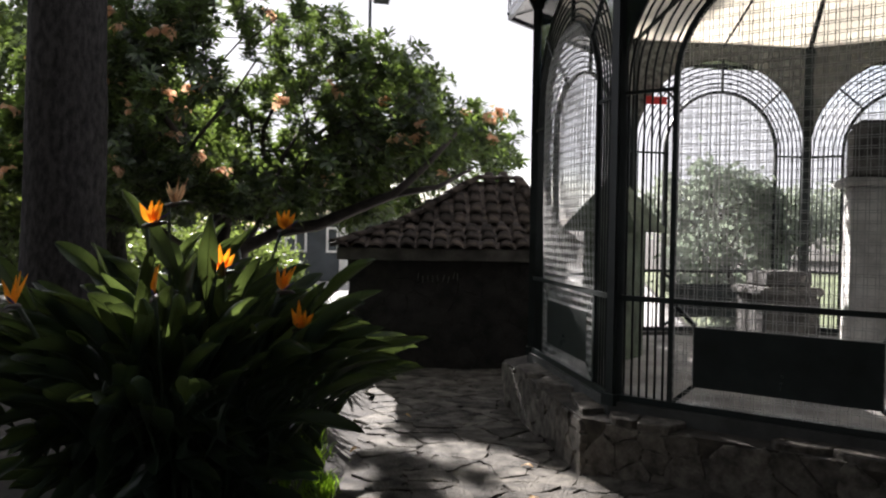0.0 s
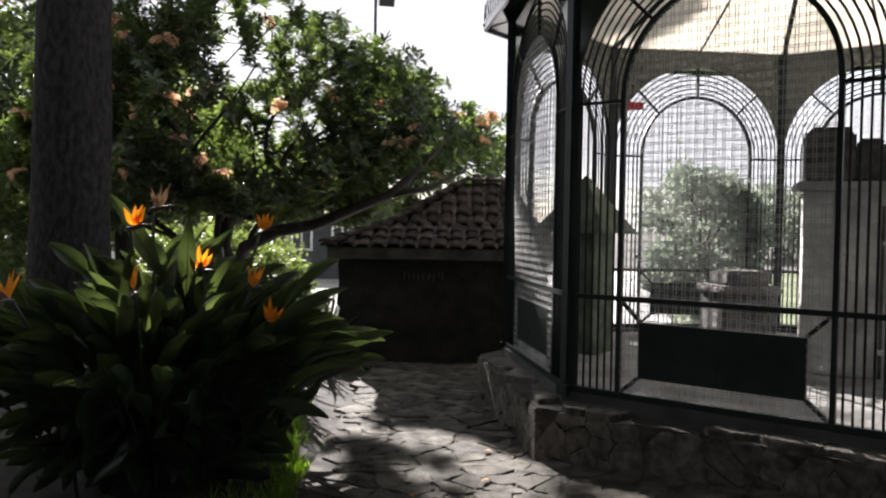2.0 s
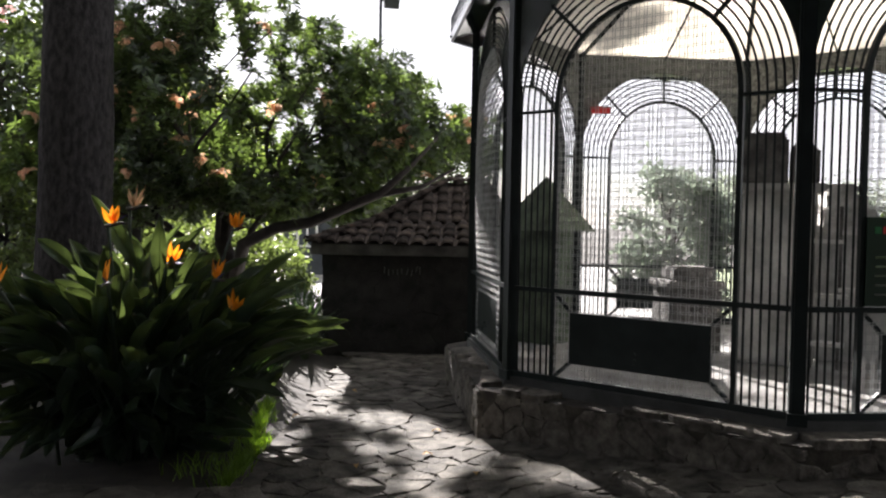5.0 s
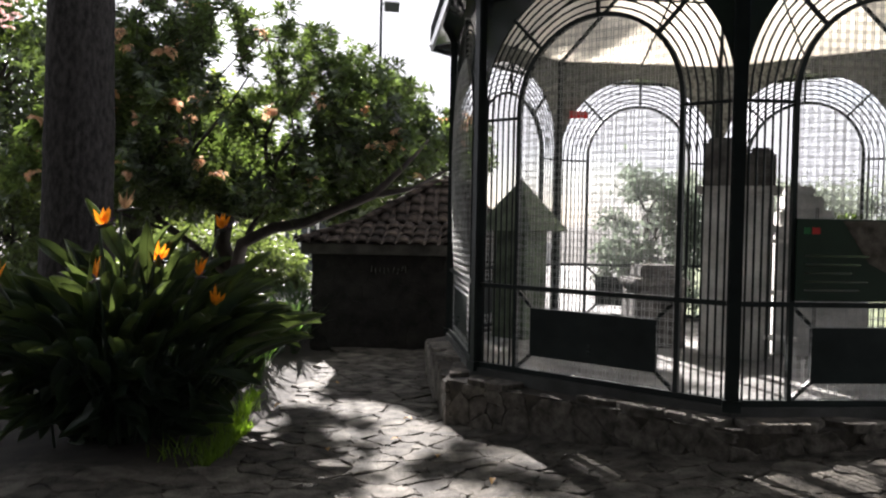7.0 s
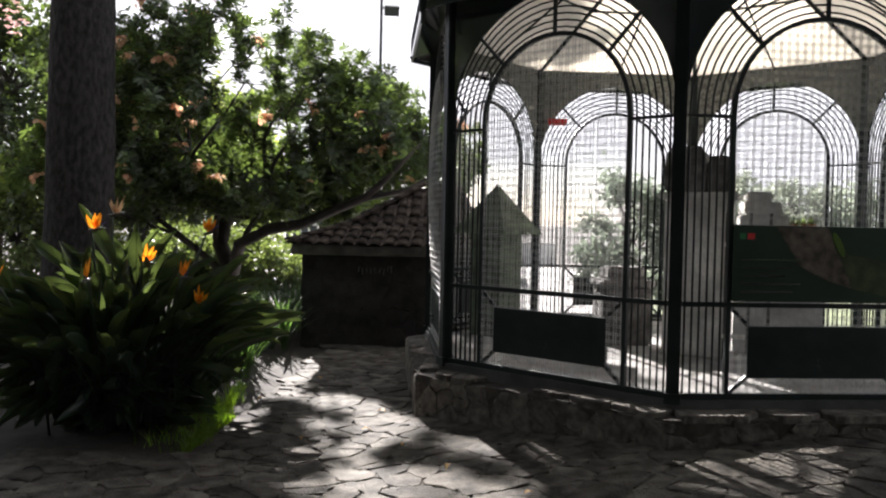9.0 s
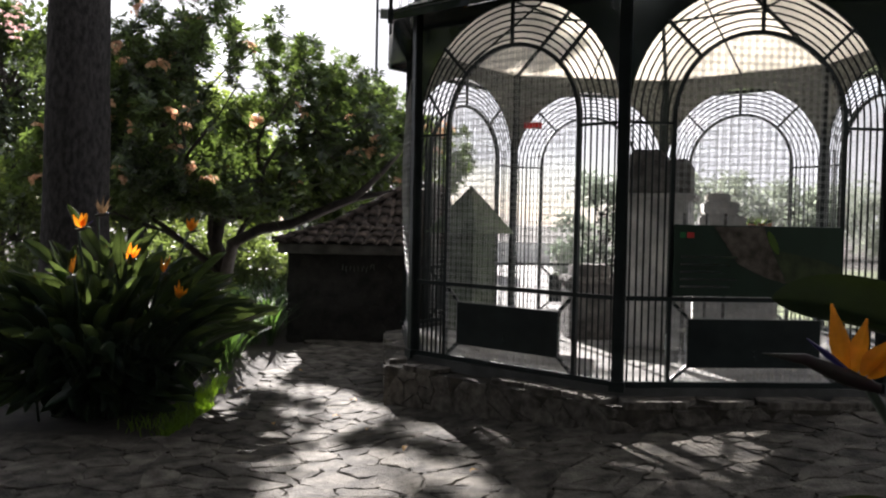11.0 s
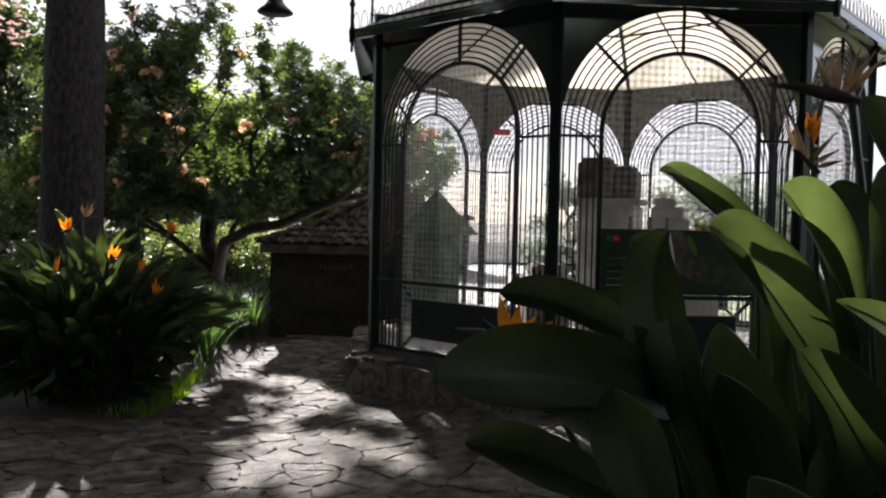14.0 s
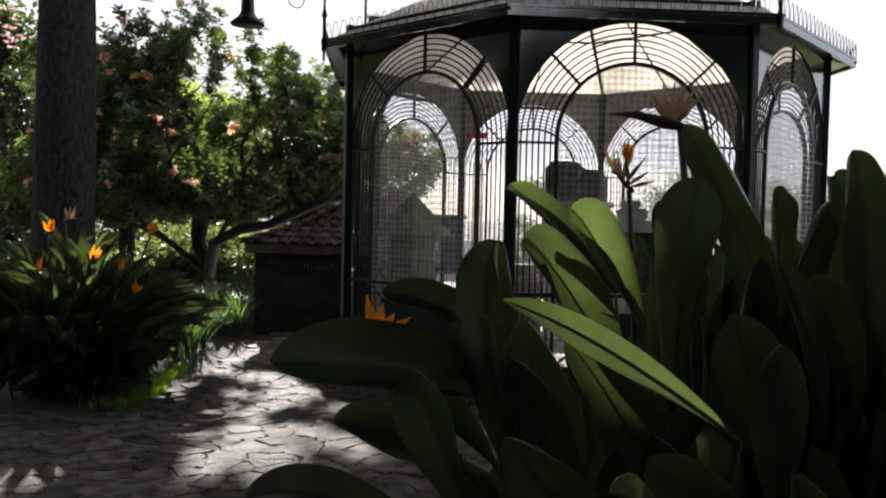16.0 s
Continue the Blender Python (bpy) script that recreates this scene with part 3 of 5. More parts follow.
part("picture_leaf", bm, GRASS, board, "bright green printed leaf")
for x0, x1, mm in ((0.47, 0.53, FLAGGREEN), (0.53, 0.6, RED)):
    bm = bmesh.new()
    box(bm, x0, -0.018, 1.72, x1 - 0.015, -0.012, 1.765)
    part("emblem", bm, mm, board)
bm = bmesh.new()
for i in range(5):
    box(bm, 0.48, -0.017, 1.56 - i * 0.06, 0.95 - 0.06 * (i % 3), -0.012, 1.575 - i * 0.06)
tagged(part("text_bar", bm, PLATE, board), kind="stuff")


# ---- inside the cage ----
def block_pile(name, label, blocks, mat, cat):
    t = thing(name, label, cat)
    for i, (x0, y0, z0, x1, y1, z1, turn) in enumerate(blocks):
        bm = bmesh.new()
        cx, cy = (x0 + x1) / 2, (y0 + y1) / 2
        box(bm, x0 - cx, y0 - cy, z0, x1 - cx, y1 - cy, z1, pose(cx, cy, 0, 0, 0, turn))
        bmesh.ops.bevel(bm, geom=bm.edges[:], offset=0.02, segments=2, affect="EDGES")
        part("block", bm, mat, t)
    return t


block_pile("stone_pillar", "rough grey stone pillar inside the cage", [
    (3.52, 6.62, 0.46, 4.18, 7.18, 2.1, -20), (3.43, 6.52, 2.1, 4.25, 7.26, 2.17, -18)], GREYSTONE, "pillar")
block_pile("rough_stone_stack", "stepped dark rough stones stacked on the pillar", [
    (3.5, 6.62, 2.17, 3.9, 7.12, 2.6, -20), (3.52, 6.64, 2.6, 3.86, 7.08, 2.65, -17), (3.9, 6.56, 2.17, 4.16, 7.0, 2.5, -20), (3.92, 6.58, 2.5, 4.12, 6.96, 2.55, -22)], DARKSTONE, "stone stack")
block_pile("stone_shelf", "low grey stone shelf with steps inside the cage", [
    (4.3, 6.9, 0.46, 5.2, 7.5, 1.72, -10), (4.25, 6.85, 1.72, 5.25, 7.55, 1.78, -10), (4.35, 6.95, 1.78, 4.85, 7.45, 1.95, -12), (4.38, 6.98, 1.95, 4.76, 7.42, 2.1, -7), (4.42, 7.0, 2.1, 4.68, 7.38, 2.2, -10)], GREYSTONE, "shelf")
block_pile("stone_trough", "low stacked dark stone trough with a pale rim", [
    (2.85, 7.2, 0.46, 3.4, 7.7, 1.12, 8), (2.81, 7.16, 1.12, 3.43, 7.74, 1.2, 8), (2.91, 7.24, 1.2, 3.35, 7.66, 1.34, 8)], DARKSTONE, "trough")
shelf_rack = thing("shelf_rack", "grey wooden ladder rack with short pale shelves", "rack")
rm = pose(4.02, 6.55, 0.46, 0, 0, -22)
for i, (x0, x1, z) in enumerate(((0.0, 0.3, 0.22), (0.05, 0.32, 0.66), (0.24, 0.46, 0.72), (0.02, 0.27, 1.16), (0.26, 0.44, 1.24))):
    bm = bmesh.new()
    box(bm, x0, -0.14, z, x1, 0.05, z + 0.035, rm)
    part("shelf", bm, WHITE, shelf_rack, "short pale shelf")
for x in (0.02, 0.25, 0.44):
    bm = bmesh.new()
    box(bm, x - 0.015, -0.02, 0, x + 0.015, 0.02, 1.5, rm)
    part("upright", bm, DARKSTONE, shelf_rack)
# nesting house with a pyramid roof
nest = thing("nesting_house", "green wooden nesting house with a mossy pyramid roof", "nest box")
bm = bmesh.new()
nx, ny, hw = 1.68, 7.85, 0.4
nm = pose(nx, ny, 0, 0, 0, 53.2)
v = [bm.verts.new(nm @ Vector((sx * hw, sy * hw, 1.68))) for sx, sy in ((-1, -1), (1, -1), (1, 1), (-1, 1))]
top = bm.verts.new((nx, ny, 2.28))
bm.faces.new(v[::-1])
for i in range(4):
    bm.faces.new((v[i], v[(i + 1) % 4], top))
part("roof", bm, MOSSROOF, nest, "mossy green pyramid roof")
bm = bmesh.new()
box(bm, -0.22, -0.22, 0.46, 0.22, 0.22, 1.68, nm)
part("body", bm, MOSSROOF, nest)
bm = bmesh.new()
box(bm, -0.13, -0.012, -0.045, 0.13, 0.012, 0.045)
red = part("red_plate", bm, RED)
red.matrix_basis = pose(2.5, 9.56, 3.25, 0, 0, TURN1 + 45)
tagged(red, "small red enamel plate on the far frieze", "plate")
for i, (px, py, pz, ps) in enumerate(((4.98, 6.95, 1.78, 0.05), (5.1, 7.15, 1.78, 0.055), (5.0, 7.35, 1.78, 0.05))):
    pot = thing("flower_pot", "small terracotta pot with a green plant on the stone shelf", "plant pot", "pots on the shelf")
    bm = bmesh.new()
    lathe(bm, [(ps * 0.65, pz), (ps * 0.95, pz + ps * 1.4), (ps * 1.05, pz + ps * 1.4), (ps * 1.05, pz + ps * 1.7), (ps * 0.9, pz + ps * 1.7), (ps * 0.85, pz + ps * 1.5)], 14, (px, py, 0))
    part("pot", bm, POT, pot)
    bm = bmesh.new()
    rng = random.Random(i)
    for j in range(26):
        d = Vector((rng.gauss(0, 1), rng.gauss(0, 1), abs(rng.gauss(0.9, 0.5)))).normalized()
        p0 = Vector((px, py, pz + ps * 1.5))
        p1 = p0 + d * rng.uniform(0.06, 0.13)
        sd = d.orthogonal().normalized() * 0.018
        mid = p0.lerp(p1, 0.55)
        bm.faces.new([bm.verts.new(x) for x in (p0, mid + sd, p1, mid - sd)])
    part("foliage", bm, DARKLEAF, pot)


# ---- hut with a tiled hip roof ----
hut = thing("garden_hut", "low dark basalt garden hut with a mossy clay-tiled hip roof", "hut")
HX0, HX1, HY0, HY1, HB = -1.13, 1.5, 9.68, 12.9, -0.05
bm = bmesh.new()
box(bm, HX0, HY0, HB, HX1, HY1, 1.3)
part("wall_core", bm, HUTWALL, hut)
rng = random.Random(11)
for u0, v0, u1, v1, place in ((HX0 - 0.02, HB, HX1, 1.3, lambda u, w, h: (u, HY0 + 0.02 - h, w)), (HY0, HB, HY1, 1.3, lambda u, w, h: (HX0 + 0.02 - h, u, w))):
    flip = place(0, 0, 1)[0] != place(0, 0, 0)[0]
    for cell in crazy_cells(u0, v0, u1, v1, 0.26, 0.19, 7 + flip, 0.36):
        bm = bmesh.new()
        if slab(bm, cell, 0.001, 0.0, 0.03, rng, place, 0.012):
            bmesh.ops.recalc_face_normals(bm, faces=bm.faces[:])
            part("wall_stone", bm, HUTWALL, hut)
        else:
            bm.free()
bm = bmesh.new()
box(bm, HX0 - 0.14, HY0 - 0.14, 1.3, HX1 + 0.1, HY1 + 0.14, 1.45)
bmesh.ops.bevel(bm, geom=bm.edges[:], offset=0.012, segments=1, affect="EDGES")
part("eave_band", bm, EAVE, hut, "stained plaster eave band")
bm = bmesh.new()
rng = random.Random(19)
for i in range(9):
    x, z = -0.3 + i * 0.06, 1.1 + rng.uniform(-0.03, 0.03)
    tube(bm, [(x, HY0 - 0.017, z - rng.uniform(0.02, 0.06)), (x + rng.uniform(-0.015, 0.03), HY0 - 0.019, z + rng.uniform(0.02, 0.06))], 0.006, 4)
tagged(part("chalk_marks", bm, CHALK, hut, "faint pale scratched marks"), kind="stuff")
EX0, EX1, EY0, EY1, EZ = HX0 - 0.17, HX1 + 0.12, HY0 - 0.17, HY1 + 0.17, 1.455
RIDGE_A, RIDGE_B = Vector((0.46, 11.28, 2.36)), Vector((1.02, 11.28, 2.36))
bm = bmesh.new()
c = [bm.verts.new(p) for p in ((EX0, EY0, EZ), (EX1, EY0, EZ), (EX1, EY1, EZ), (EX0, EY1, EZ))]
r1, r2 = bm.verts.new(RIDGE_A), bm.verts.new(RIDGE_B)
# the slopes are hollow: flatter towards the eave
BEND = [Vector((*v.co.lerp(r.co, 0.45).xy, EZ + 0.29)) for v, r in zip(c, (r1, r2, r2, r1))]
b = [bm.verts.new(p) for p in BEND]
for f in ((b[0], b[1], r2, r1), (b[1], b[2], r2), (b[2], b[3], r1, r2), (b[3], b[0], r1), tuple(c[::-1]), *((c[i], c[(i + 1) % 4], b[(i + 1) % 4], b[i]) for i in range(4))):
    bm.faces.new(f)
hutroof = part("roof_deck", bm, TILE, hut)
# curved tiles in courses
bm = bmesh.new()
TL, TW = 0.36, 0.085
rows_t = []
for j in range(2):
    f = j
    wid = TW * (1.0 - 0.2 * f)
    rows_t.append([[bm.verts.new((rad * wid / TW * math.cos(math.pi * i / 6), f * TL, rad * wid / TW * 0.55 * math.sin(math.pi * i / 6))) for i in range(7)] for rad in (TW, TW - 0.016)])
for i in range(6):
    bm.faces.new((rows_t[0][0][i], rows_t[0][0][i + 1], rows_t[1][0][i + 1], rows_t[1][0][i]))
    bm.faces.new((rows_t[0][0][i + 1], rows_t[0][0][i], rows_t[0][1][i], rows_t[0][1][i + 1]))
    bm.faces.new((rows_t[0][1][i], rows_t[1][1][i], rows_t[1][1][i + 1], rows_t[0][1][i + 1]))
TILEMESH = as_mesh("roof_tile", bm, TILE, True)
rng = random.Random(4)


def tile_slope(p0, p1, ta, tb):
    """Tiles on the slope from eave p0-p1 up to ridge ta-tb."""
    p0, p1, ta, tb = map(Vector, (p0, p1, ta, tb))
    along = (p1 - p0).normalized()
    nrm = along.cross((ta - p0)).normalized()
    if nrm.z < 0:
        nrm = -nrm
    upv = nrm.cross(along).normalized()
    if upv.z < 0:
        upv = -upv
    height = (ta - p0).dot(upv)
    length = (p1 - p0).length
    ua, ub = (ta - p0).dot(along), (tb - p0).dot(along)
    cols = int(length / 0.19)
    for i in range(cols):
        u = (i + 0.5) * length / cols
        v = -0.05
        while v < height - 0.1:
            lo = ua * (v + 0.12) / height
            hi = length + (ub - length) * (v + 0.12) / height
            if lo + 0.02 < u < hi - 0.02:
                m = Matrix.Translation(p0 + along * (u + rng.uniform(-0.012, 0.012)) + upv * (v + rng.uniform(-0.02, 0.02)) + nrm * (0.012 + rng.uniform(0, 0.012)))
                rot = Matrix((along, upv, nrm)).transposed().to_4x4()
                lift = pose(0, 0, 0, -3.0 + rng.uniform(-1.5, 1.5), 0, rng.uniform(-4, 4))
                again("roof_tile", TILEMESH, hutroof, m @ rot @ lift)
            v += 0.27


tile_slope((EX0, EY0, EZ), (EX1, EY0, EZ), BEND[0], BEND[1])
tile_slope(BEND[0], BEND[1], RIDGE_A, RIDGE_B)
tile_slope((EX0, EY1, EZ), (EX0, EY0, EZ), BEND[3], BEND[0])
tile_slope(BEND[3], BEND[0], RIDGE_A, RIDGE_A)
for a, b in (((EX0, EY0, EZ), BEND[0]), (BEND[0], RIDGE_A), (RIDGE_A, RIDGE_B), ((EX1, EY0, EZ), BEND[1]), (BEND[1], RIDGE_B)):
    a, b = Vector(a), Vector(b)
    d = (b - a).normalized()
    side = d.cross(Vector((0, 0, 1))).normalized()
    upn = side.cross(d)
    nn = max(2, int((b - a).length / 0.28))
    for i in range(nn):
        p = a.lerp(b, i / nn)
        again("ridge_tile", TILEMESH, hutroof, Matrix.Translation(p + upn * 0.045) @ Matrix((side, d, upn)).transposed().to_4x4() @ pose(0, 0, 0, -2, 0, rng.uniform(-3, 3)) @ Matrix.Diagonal((1.15, 1.0, 1.1, 1)))


# ---- plants ----
def blade(bm, base, tip, width, face, fold=0.25, bend=0.12, n=16, wide_at=0.42, twist=0.0, blunt=True):
    """A paddle leaf from base to tip: folded along its rib, bent backwards, its surface turned to the direction face."""
    base, tip, face = Vector(base), Vector(tip), Vector(face).normalized()
    d = tip - base
    ln = d.length
    d.normalize()
    up = (face - d * face.dot(d)).normalized()
    side = d.cross(up)
    cols = (-1, -0.93, -0.62, -0.3, 0, 0.3, 0.62, 0.93, 1)
    rows_b = []
    for i in range(n + 1):
        t = (i / n) ** 0.9 if blunt else i / n
        if t < wide_at:
            w = width * (0.06 + 0.94 * math.sin(math.pi / 2 * t / wide_at) ** 0.9)
        else:
            f = (t - wide_at) / (1 - wide_at)
            w = width * (max(0.0, 1 - f ** 2.4) ** 0.62 if blunt else max(0.0, 1 - f ** 1.5))
        w = max(w, 0.004)
        ang = twist * (t - 0.5)
        u2 = up * math.cos(ang) + side * math.sin(ang)
        s2 = side * math.cos(ang) - up * math.sin(ang)
        c = base + d * (ln * t) + up * (bend * ln * 4 * t * (1 - t) - bend * ln * 1.2 * t * t)
        row = []
        for j, x in enumerate(cols):
            wav = 0.045 * w * math.sin(t * 15 + j * 0.6 + width * 50) * abs(x) + (0.05 * w if abs(x) == 1 and blunt else 0)
            row.append(bm.verts.new(c + s2 * (x * w / 2) + u2 * (fold * w * abs(x) ** 1.25 * 0.5 + wav)))
        rows_b.append(row)
    for a, b in zip(rows_b, rows_b[1:]):
        for j in range(len(cols) - 1):
            bm.faces.new((a[j], a[j + 1], b[j + 1], b[j]))


def stem_pts(root, base, lean=0.35, n=7):
    root, base = Vector(root), Vector(base)
    ctrl = Vector((root.x * (1 - lean) + base.x * lean, root.y * (1 - lean) + base.y * lean, root.z + (base.z - root.z) * 0.62))
    return [(root * (1 - t) ** 2 + ctrl * (2 * t * (1 - t)) + base * t * t) for t in (i / n for i in range(n + 1))]


def boat_leaf(plant, root, base, ctrl, tip, width, face, fold, label=""):
    """A broad leaf along a curved rib, its halves folded up by an angle, with rolled margins and a stalk that runs on as the rib."""
    base, ctrl, tip, face = Vector(base), Vector(ctrl), Vector(tip), Vector(face).normalized()
    rng = random.Random(round(tip.x * 7919 + tip.z * 1237))
    bm = bmesh.new()
    uv = bm.loops.layers.uv.new("veins")
    n, cols = 26, (-1, -0.96, -0.85, -0.65, -0.4, -0.16, 0, 0.16, 0.4, 0.65, 0.85, 0.96, 1)
    rows_b, rib, where = [], [], {}
    ph, sway = rng.uniform(0, 6), rng.uniform(-0.12, 0.12)
    for i in range(n + 1):
        t = 1 - (1 - i / n) ** 1.25
        c = base * (1 - t) ** 2 + ctrl * (2 * t * (1 - t)) + tip * t * t
        d = ((ctrl - base) * (1 - t) + (tip - ctrl) * t).normalized()
        up = (face - d * face.dot(d)).normalized()
        side = d.cross(up)
        w = 0.62 * width * (0.08 + 0.92 * math.sin(math.pi / 2 * min(1, t / 0.48)) ** 0.9) * max(0.0, 1 - max(0, (t - 0.52) / 0.48) ** 2.2) ** 0.72
        w = max(w, 0.0015)
        lift = radians(fold) * (1.0 - 0.2 * t)
        row = []
        for x in cols:
            a = abs(x)
            ang = lift + sway * (1 if x > 0 else -1) + 0.5 * a ** 4 * math.sin(3 * t + ph) ** 2
            wav = 0.03 * w * math.sin(t * 13 + ph + (2.0 if x > 0 else 0)) * a ** 2
            v = bm.verts.new(c + side * (math.copysign(a, x) * w * math.cos(ang)) + up * (a * w * math.sin(ang) + wav))
            where[v] = (x, t)
            row.append(v)
        rib.append(c - up * 0.002)
        rows_b.append(row)
    for a, b in zip(rows_b, rows_b[1:]):
        for k in range(len(cols) - 1):
            f = bm.faces.new((a[k], a[k + 1], b[k + 1], b[k]))
            for lp in f.loops:
                lp[uv].uv = (where[lp.vert][0] * 0.5 + 0.5, where[lp.vert][1])
    leaf = part("leaf", bm, PADDLE, plant, label, smooth=True)
    bm = bmesh.new()
    pts = stem_pts(root, base)[:-1] + rib[::3]
    k = len(pts) - len(rib[::3])
    tube(bm, pts, [0.012 - 0.006 * i / k for i in range(k)] + [0.0045 - 0.0038 * i / (len(pts) - k) for i in range(len(pts) - k)], 6)
    part("stalk", bm, STALK, leaf, smooth=True)
    return leaf


def bird_flower(plant, root, head, heading, fresh=1.0, size=1.0, beak=1.0, leans=(-0.55, 0.7)):
    """A crane-like flower: stalk, pointed beak, orange petals and a blue tongue."""
    head, h = Vector(head), Vector(heading).normalized()
    upv = Vector((0, 0, 1))
    fl = thing("flower", "", "")
    for key in list(fl.keys()):
        del fl[key]
    fl.parent = plant
    bm = bmesh.new()
    pts = stem_pts(root, head, 0.2)
    tube(bm, pts, 0.010 * size, 6)
    part("flower_stalk", bm, STALK, fl, smooth=True)
    bm = bmesh.new()
    ln = 0.19 * size * beak
    tube(bm, [head - h * 0.02 * size, head + h * ln * 0.2 + upv * 0.004, head + h * ln * 0.6 + upv * 0.012, head + h * ln], [0.010 * size, 0.017 * size * beak, 0.011 * size * beak, 0.001], 7)
    part("beak", bm, BEAK, fl, smooth=True)
    rng = random.Random(round(head.x * 977 + head.z * 313))
    side = h.cross(upv).normalized()
    org = head + h * 0.03 * size + upv * 0.012 * size
    count = 4 if fresh > 0.5 else 8
    for i in range(count):
        lean = leans[0] + (leans[1] - leans[0]) * i / (count - 1)
        d = (upv * 1.0 + h * lean + side * rng.uniform(-0.3, 0.3) * (1 if fresh > 0.5 else 2)).normalized()
        bm = bmesh.new()
        l2 = size * (rng.uniform(0.1, 0.145) if fresh > 0.5 else rng.uniform(0.07, 0.15))
        blade(bm, org + h * lean * 0.02, org + d * l2, (0.038 if fresh > 0.5 else 0.016) * size, side + upv * 0.2, 0.6, 0.03 * rng.uniform(-1, 1), 7, 0.36, blunt=False)
        part("petal", bm, PETAL if fresh > 0.5 else DRYPETAL, fl, smooth=True)
    if fresh > 0.5:
        bm = bmesh.new()
        d = (upv * 0.45 + h * 0.9).normalized()
        tube(bm, [org, org + d * 0.05 * size, org + d * 0.1 * size], [0.004 * size, 0.007 * size, 0.001], 5)
        part("tongue", bm, TONGUE, fl)


def clump(name, label, centre, count, spread, zlo, zhi, seed, reach=0.75):
    plant = thing(name, label, "plant")
    rng = random.Random(seed)
    made = 0
    while made < count:
        a, r = rng.uniform(0, 2 * math.pi), math.sqrt(rng.random()) * spread
        root = Vector((centre[0] + 0.45 * r * math.cos(a), centre[1] + 0.45 * r * math.sin(a), -0.05))
        f = rng.random()
        lean = r / spread
        outd = Vector((math.cos(a), math.sin(a), 0))
        zt = zlo + (zhi - zlo) * (1 - 0.75 * lean ** 1.5) * rng.uniform(0.55, 1.0)
        tip = Vector((centre[0], centre[1], 0)) + outd * (r * 1.15 + reach * lean * 0.3) + Vector((rng.uniform(-0.15, 0.15), rng.uniform(-0.15, 0.15), zt))
        ln = rng.uniform(0.5, 0.75)
        steep = 1.0 - 0.75 * lean ** 1.3
        d = (outd * (1.05 - steep * 0.75) + Vector((0, 0, steep)) + Vector((rng.uniform(-0.25, 0.25), rng.uniform(-0.25, 0.25), 0))).normalized()
        base = tip - d * ln
        if base.z < 0.12:
            base.z = 0.12
        facev = Vector((-outd.x, -outd.y, 0.4)) + Vector((rng.uniform(-0.7, 0.7), rng.uniform(-0.7, 0.7), rng.uniform(0, 0.6)))
        ctrl = base.lerp(tip, 0.5) + Vector((-outd.x, -outd.y, 0.9)) * rng.uniform(0.02, 0.11)
        boat_leaf(plant, root, base, ctrl, tip, rng.uniform(0.115, 0.17), facev, rng.uniform(20, 55))
        made += 1
    return plant


# the large clump beside the path
left_clump = clump("bird_of_paradise_plant", "large shaded bird of paradise clump with orange flowers", (-1.72, 5.2), 250, 1.2, 0.55, 1.85, 21)
rng = random.Random(22)
low_bm = bmesh.new()
for i in range(95):
    a, r = rng.uniform(0, 2 * math.pi), rng.uniform(0.55, 1.15)
    outd = Vector((math.cos(a), math.sin(a), 0))
    tip = Vector((-1.72, 5.2, rng.uniform(0.2, 0.85))) + outd * r
    base = tip - (outd * rng.uniform(0.3, 0.8) + Vector((rng.uniform(-0.2, 0.2), rng.uniform(-0.2, 0.2), rng.uniform(0.1, 0.6)))).normalized() * rng.uniform(0.4, 0.6)
    base.z = max(base.z, 0.05)
    blade(low_bm, base, tip, rng.uniform(0.09, 0.14), outd * 0.4 + Vector((rng.uniform(-0.5, 0.5), rng.uniform(-0.5, 0.2), 0.8)), rng.uniform(0.3, 0.7), rng.uniform(0.0, 0.1), twist=rng.uniform(-0.6, 0.6))
for i in range(70):
    a, r = rng.uniform(-2.9, 0.3), rng.uniform(0.6, 1.1)
    outd = Vector((math.cos(a), math.sin(a), 0))
    tip = Vector((-1.72, 5.2, rng.uniform(0.06, 0.5))) + outd * r
    base = tip - outd * rng.uniform(0.35, 0.5) + Vector((rng.uniform(-0.15, 0.15), rng.uniform(-0.1, 0.1), rng.uniform(-0.1, 0.25)))
    base.z = max(base.z, 0.06)
    blade(low_bm, base, tip, rng.uniform(0.09, 0.13), outd * 0.6 + Vector((rng.uniform(-0.6, 0.6), -0.3, 0.6)), rng.uniform(0.3, 0.8), rng.uniform(-0.05, 0.1), twist=rng.uniform(-0.8, 0.8))
for i in range(80):
    a, r = rng.uniform(-3.1, 0.2), rng.uniform(0.3, 0.85)
    outd = Vector((math.cos(a), math.sin(a), 0))
    tip = Vector((-1.85, 4.8, rng.uniform(0.05, 0.6))) + outd * r
    base = tip - outd * rng.uniform(0.3, 0.5) + Vector((rng.uniform(-0.15, 0.15), rng.uniform(-0.1, 0.1), rng.uniform(-0.1, 0.3)))
    base.z = max(base.z, 0.06)
    blade(low_bm, base, tip, rng.uniform(0.08, 0.12), outd * 0.6 + Vector((rng.uniform(-0.6, 0.6), -0.3, 0.6)), rng.uniform(0.3, 0.8), rng.uniform(-0.05, 0.1), twist=rng.uniform(-0.8, 0.8))
tagged(part("lower_leaves", low_bm, PADDLE, left_clump, "dark crowded lower leaves", smooth=True), kind="stuff")
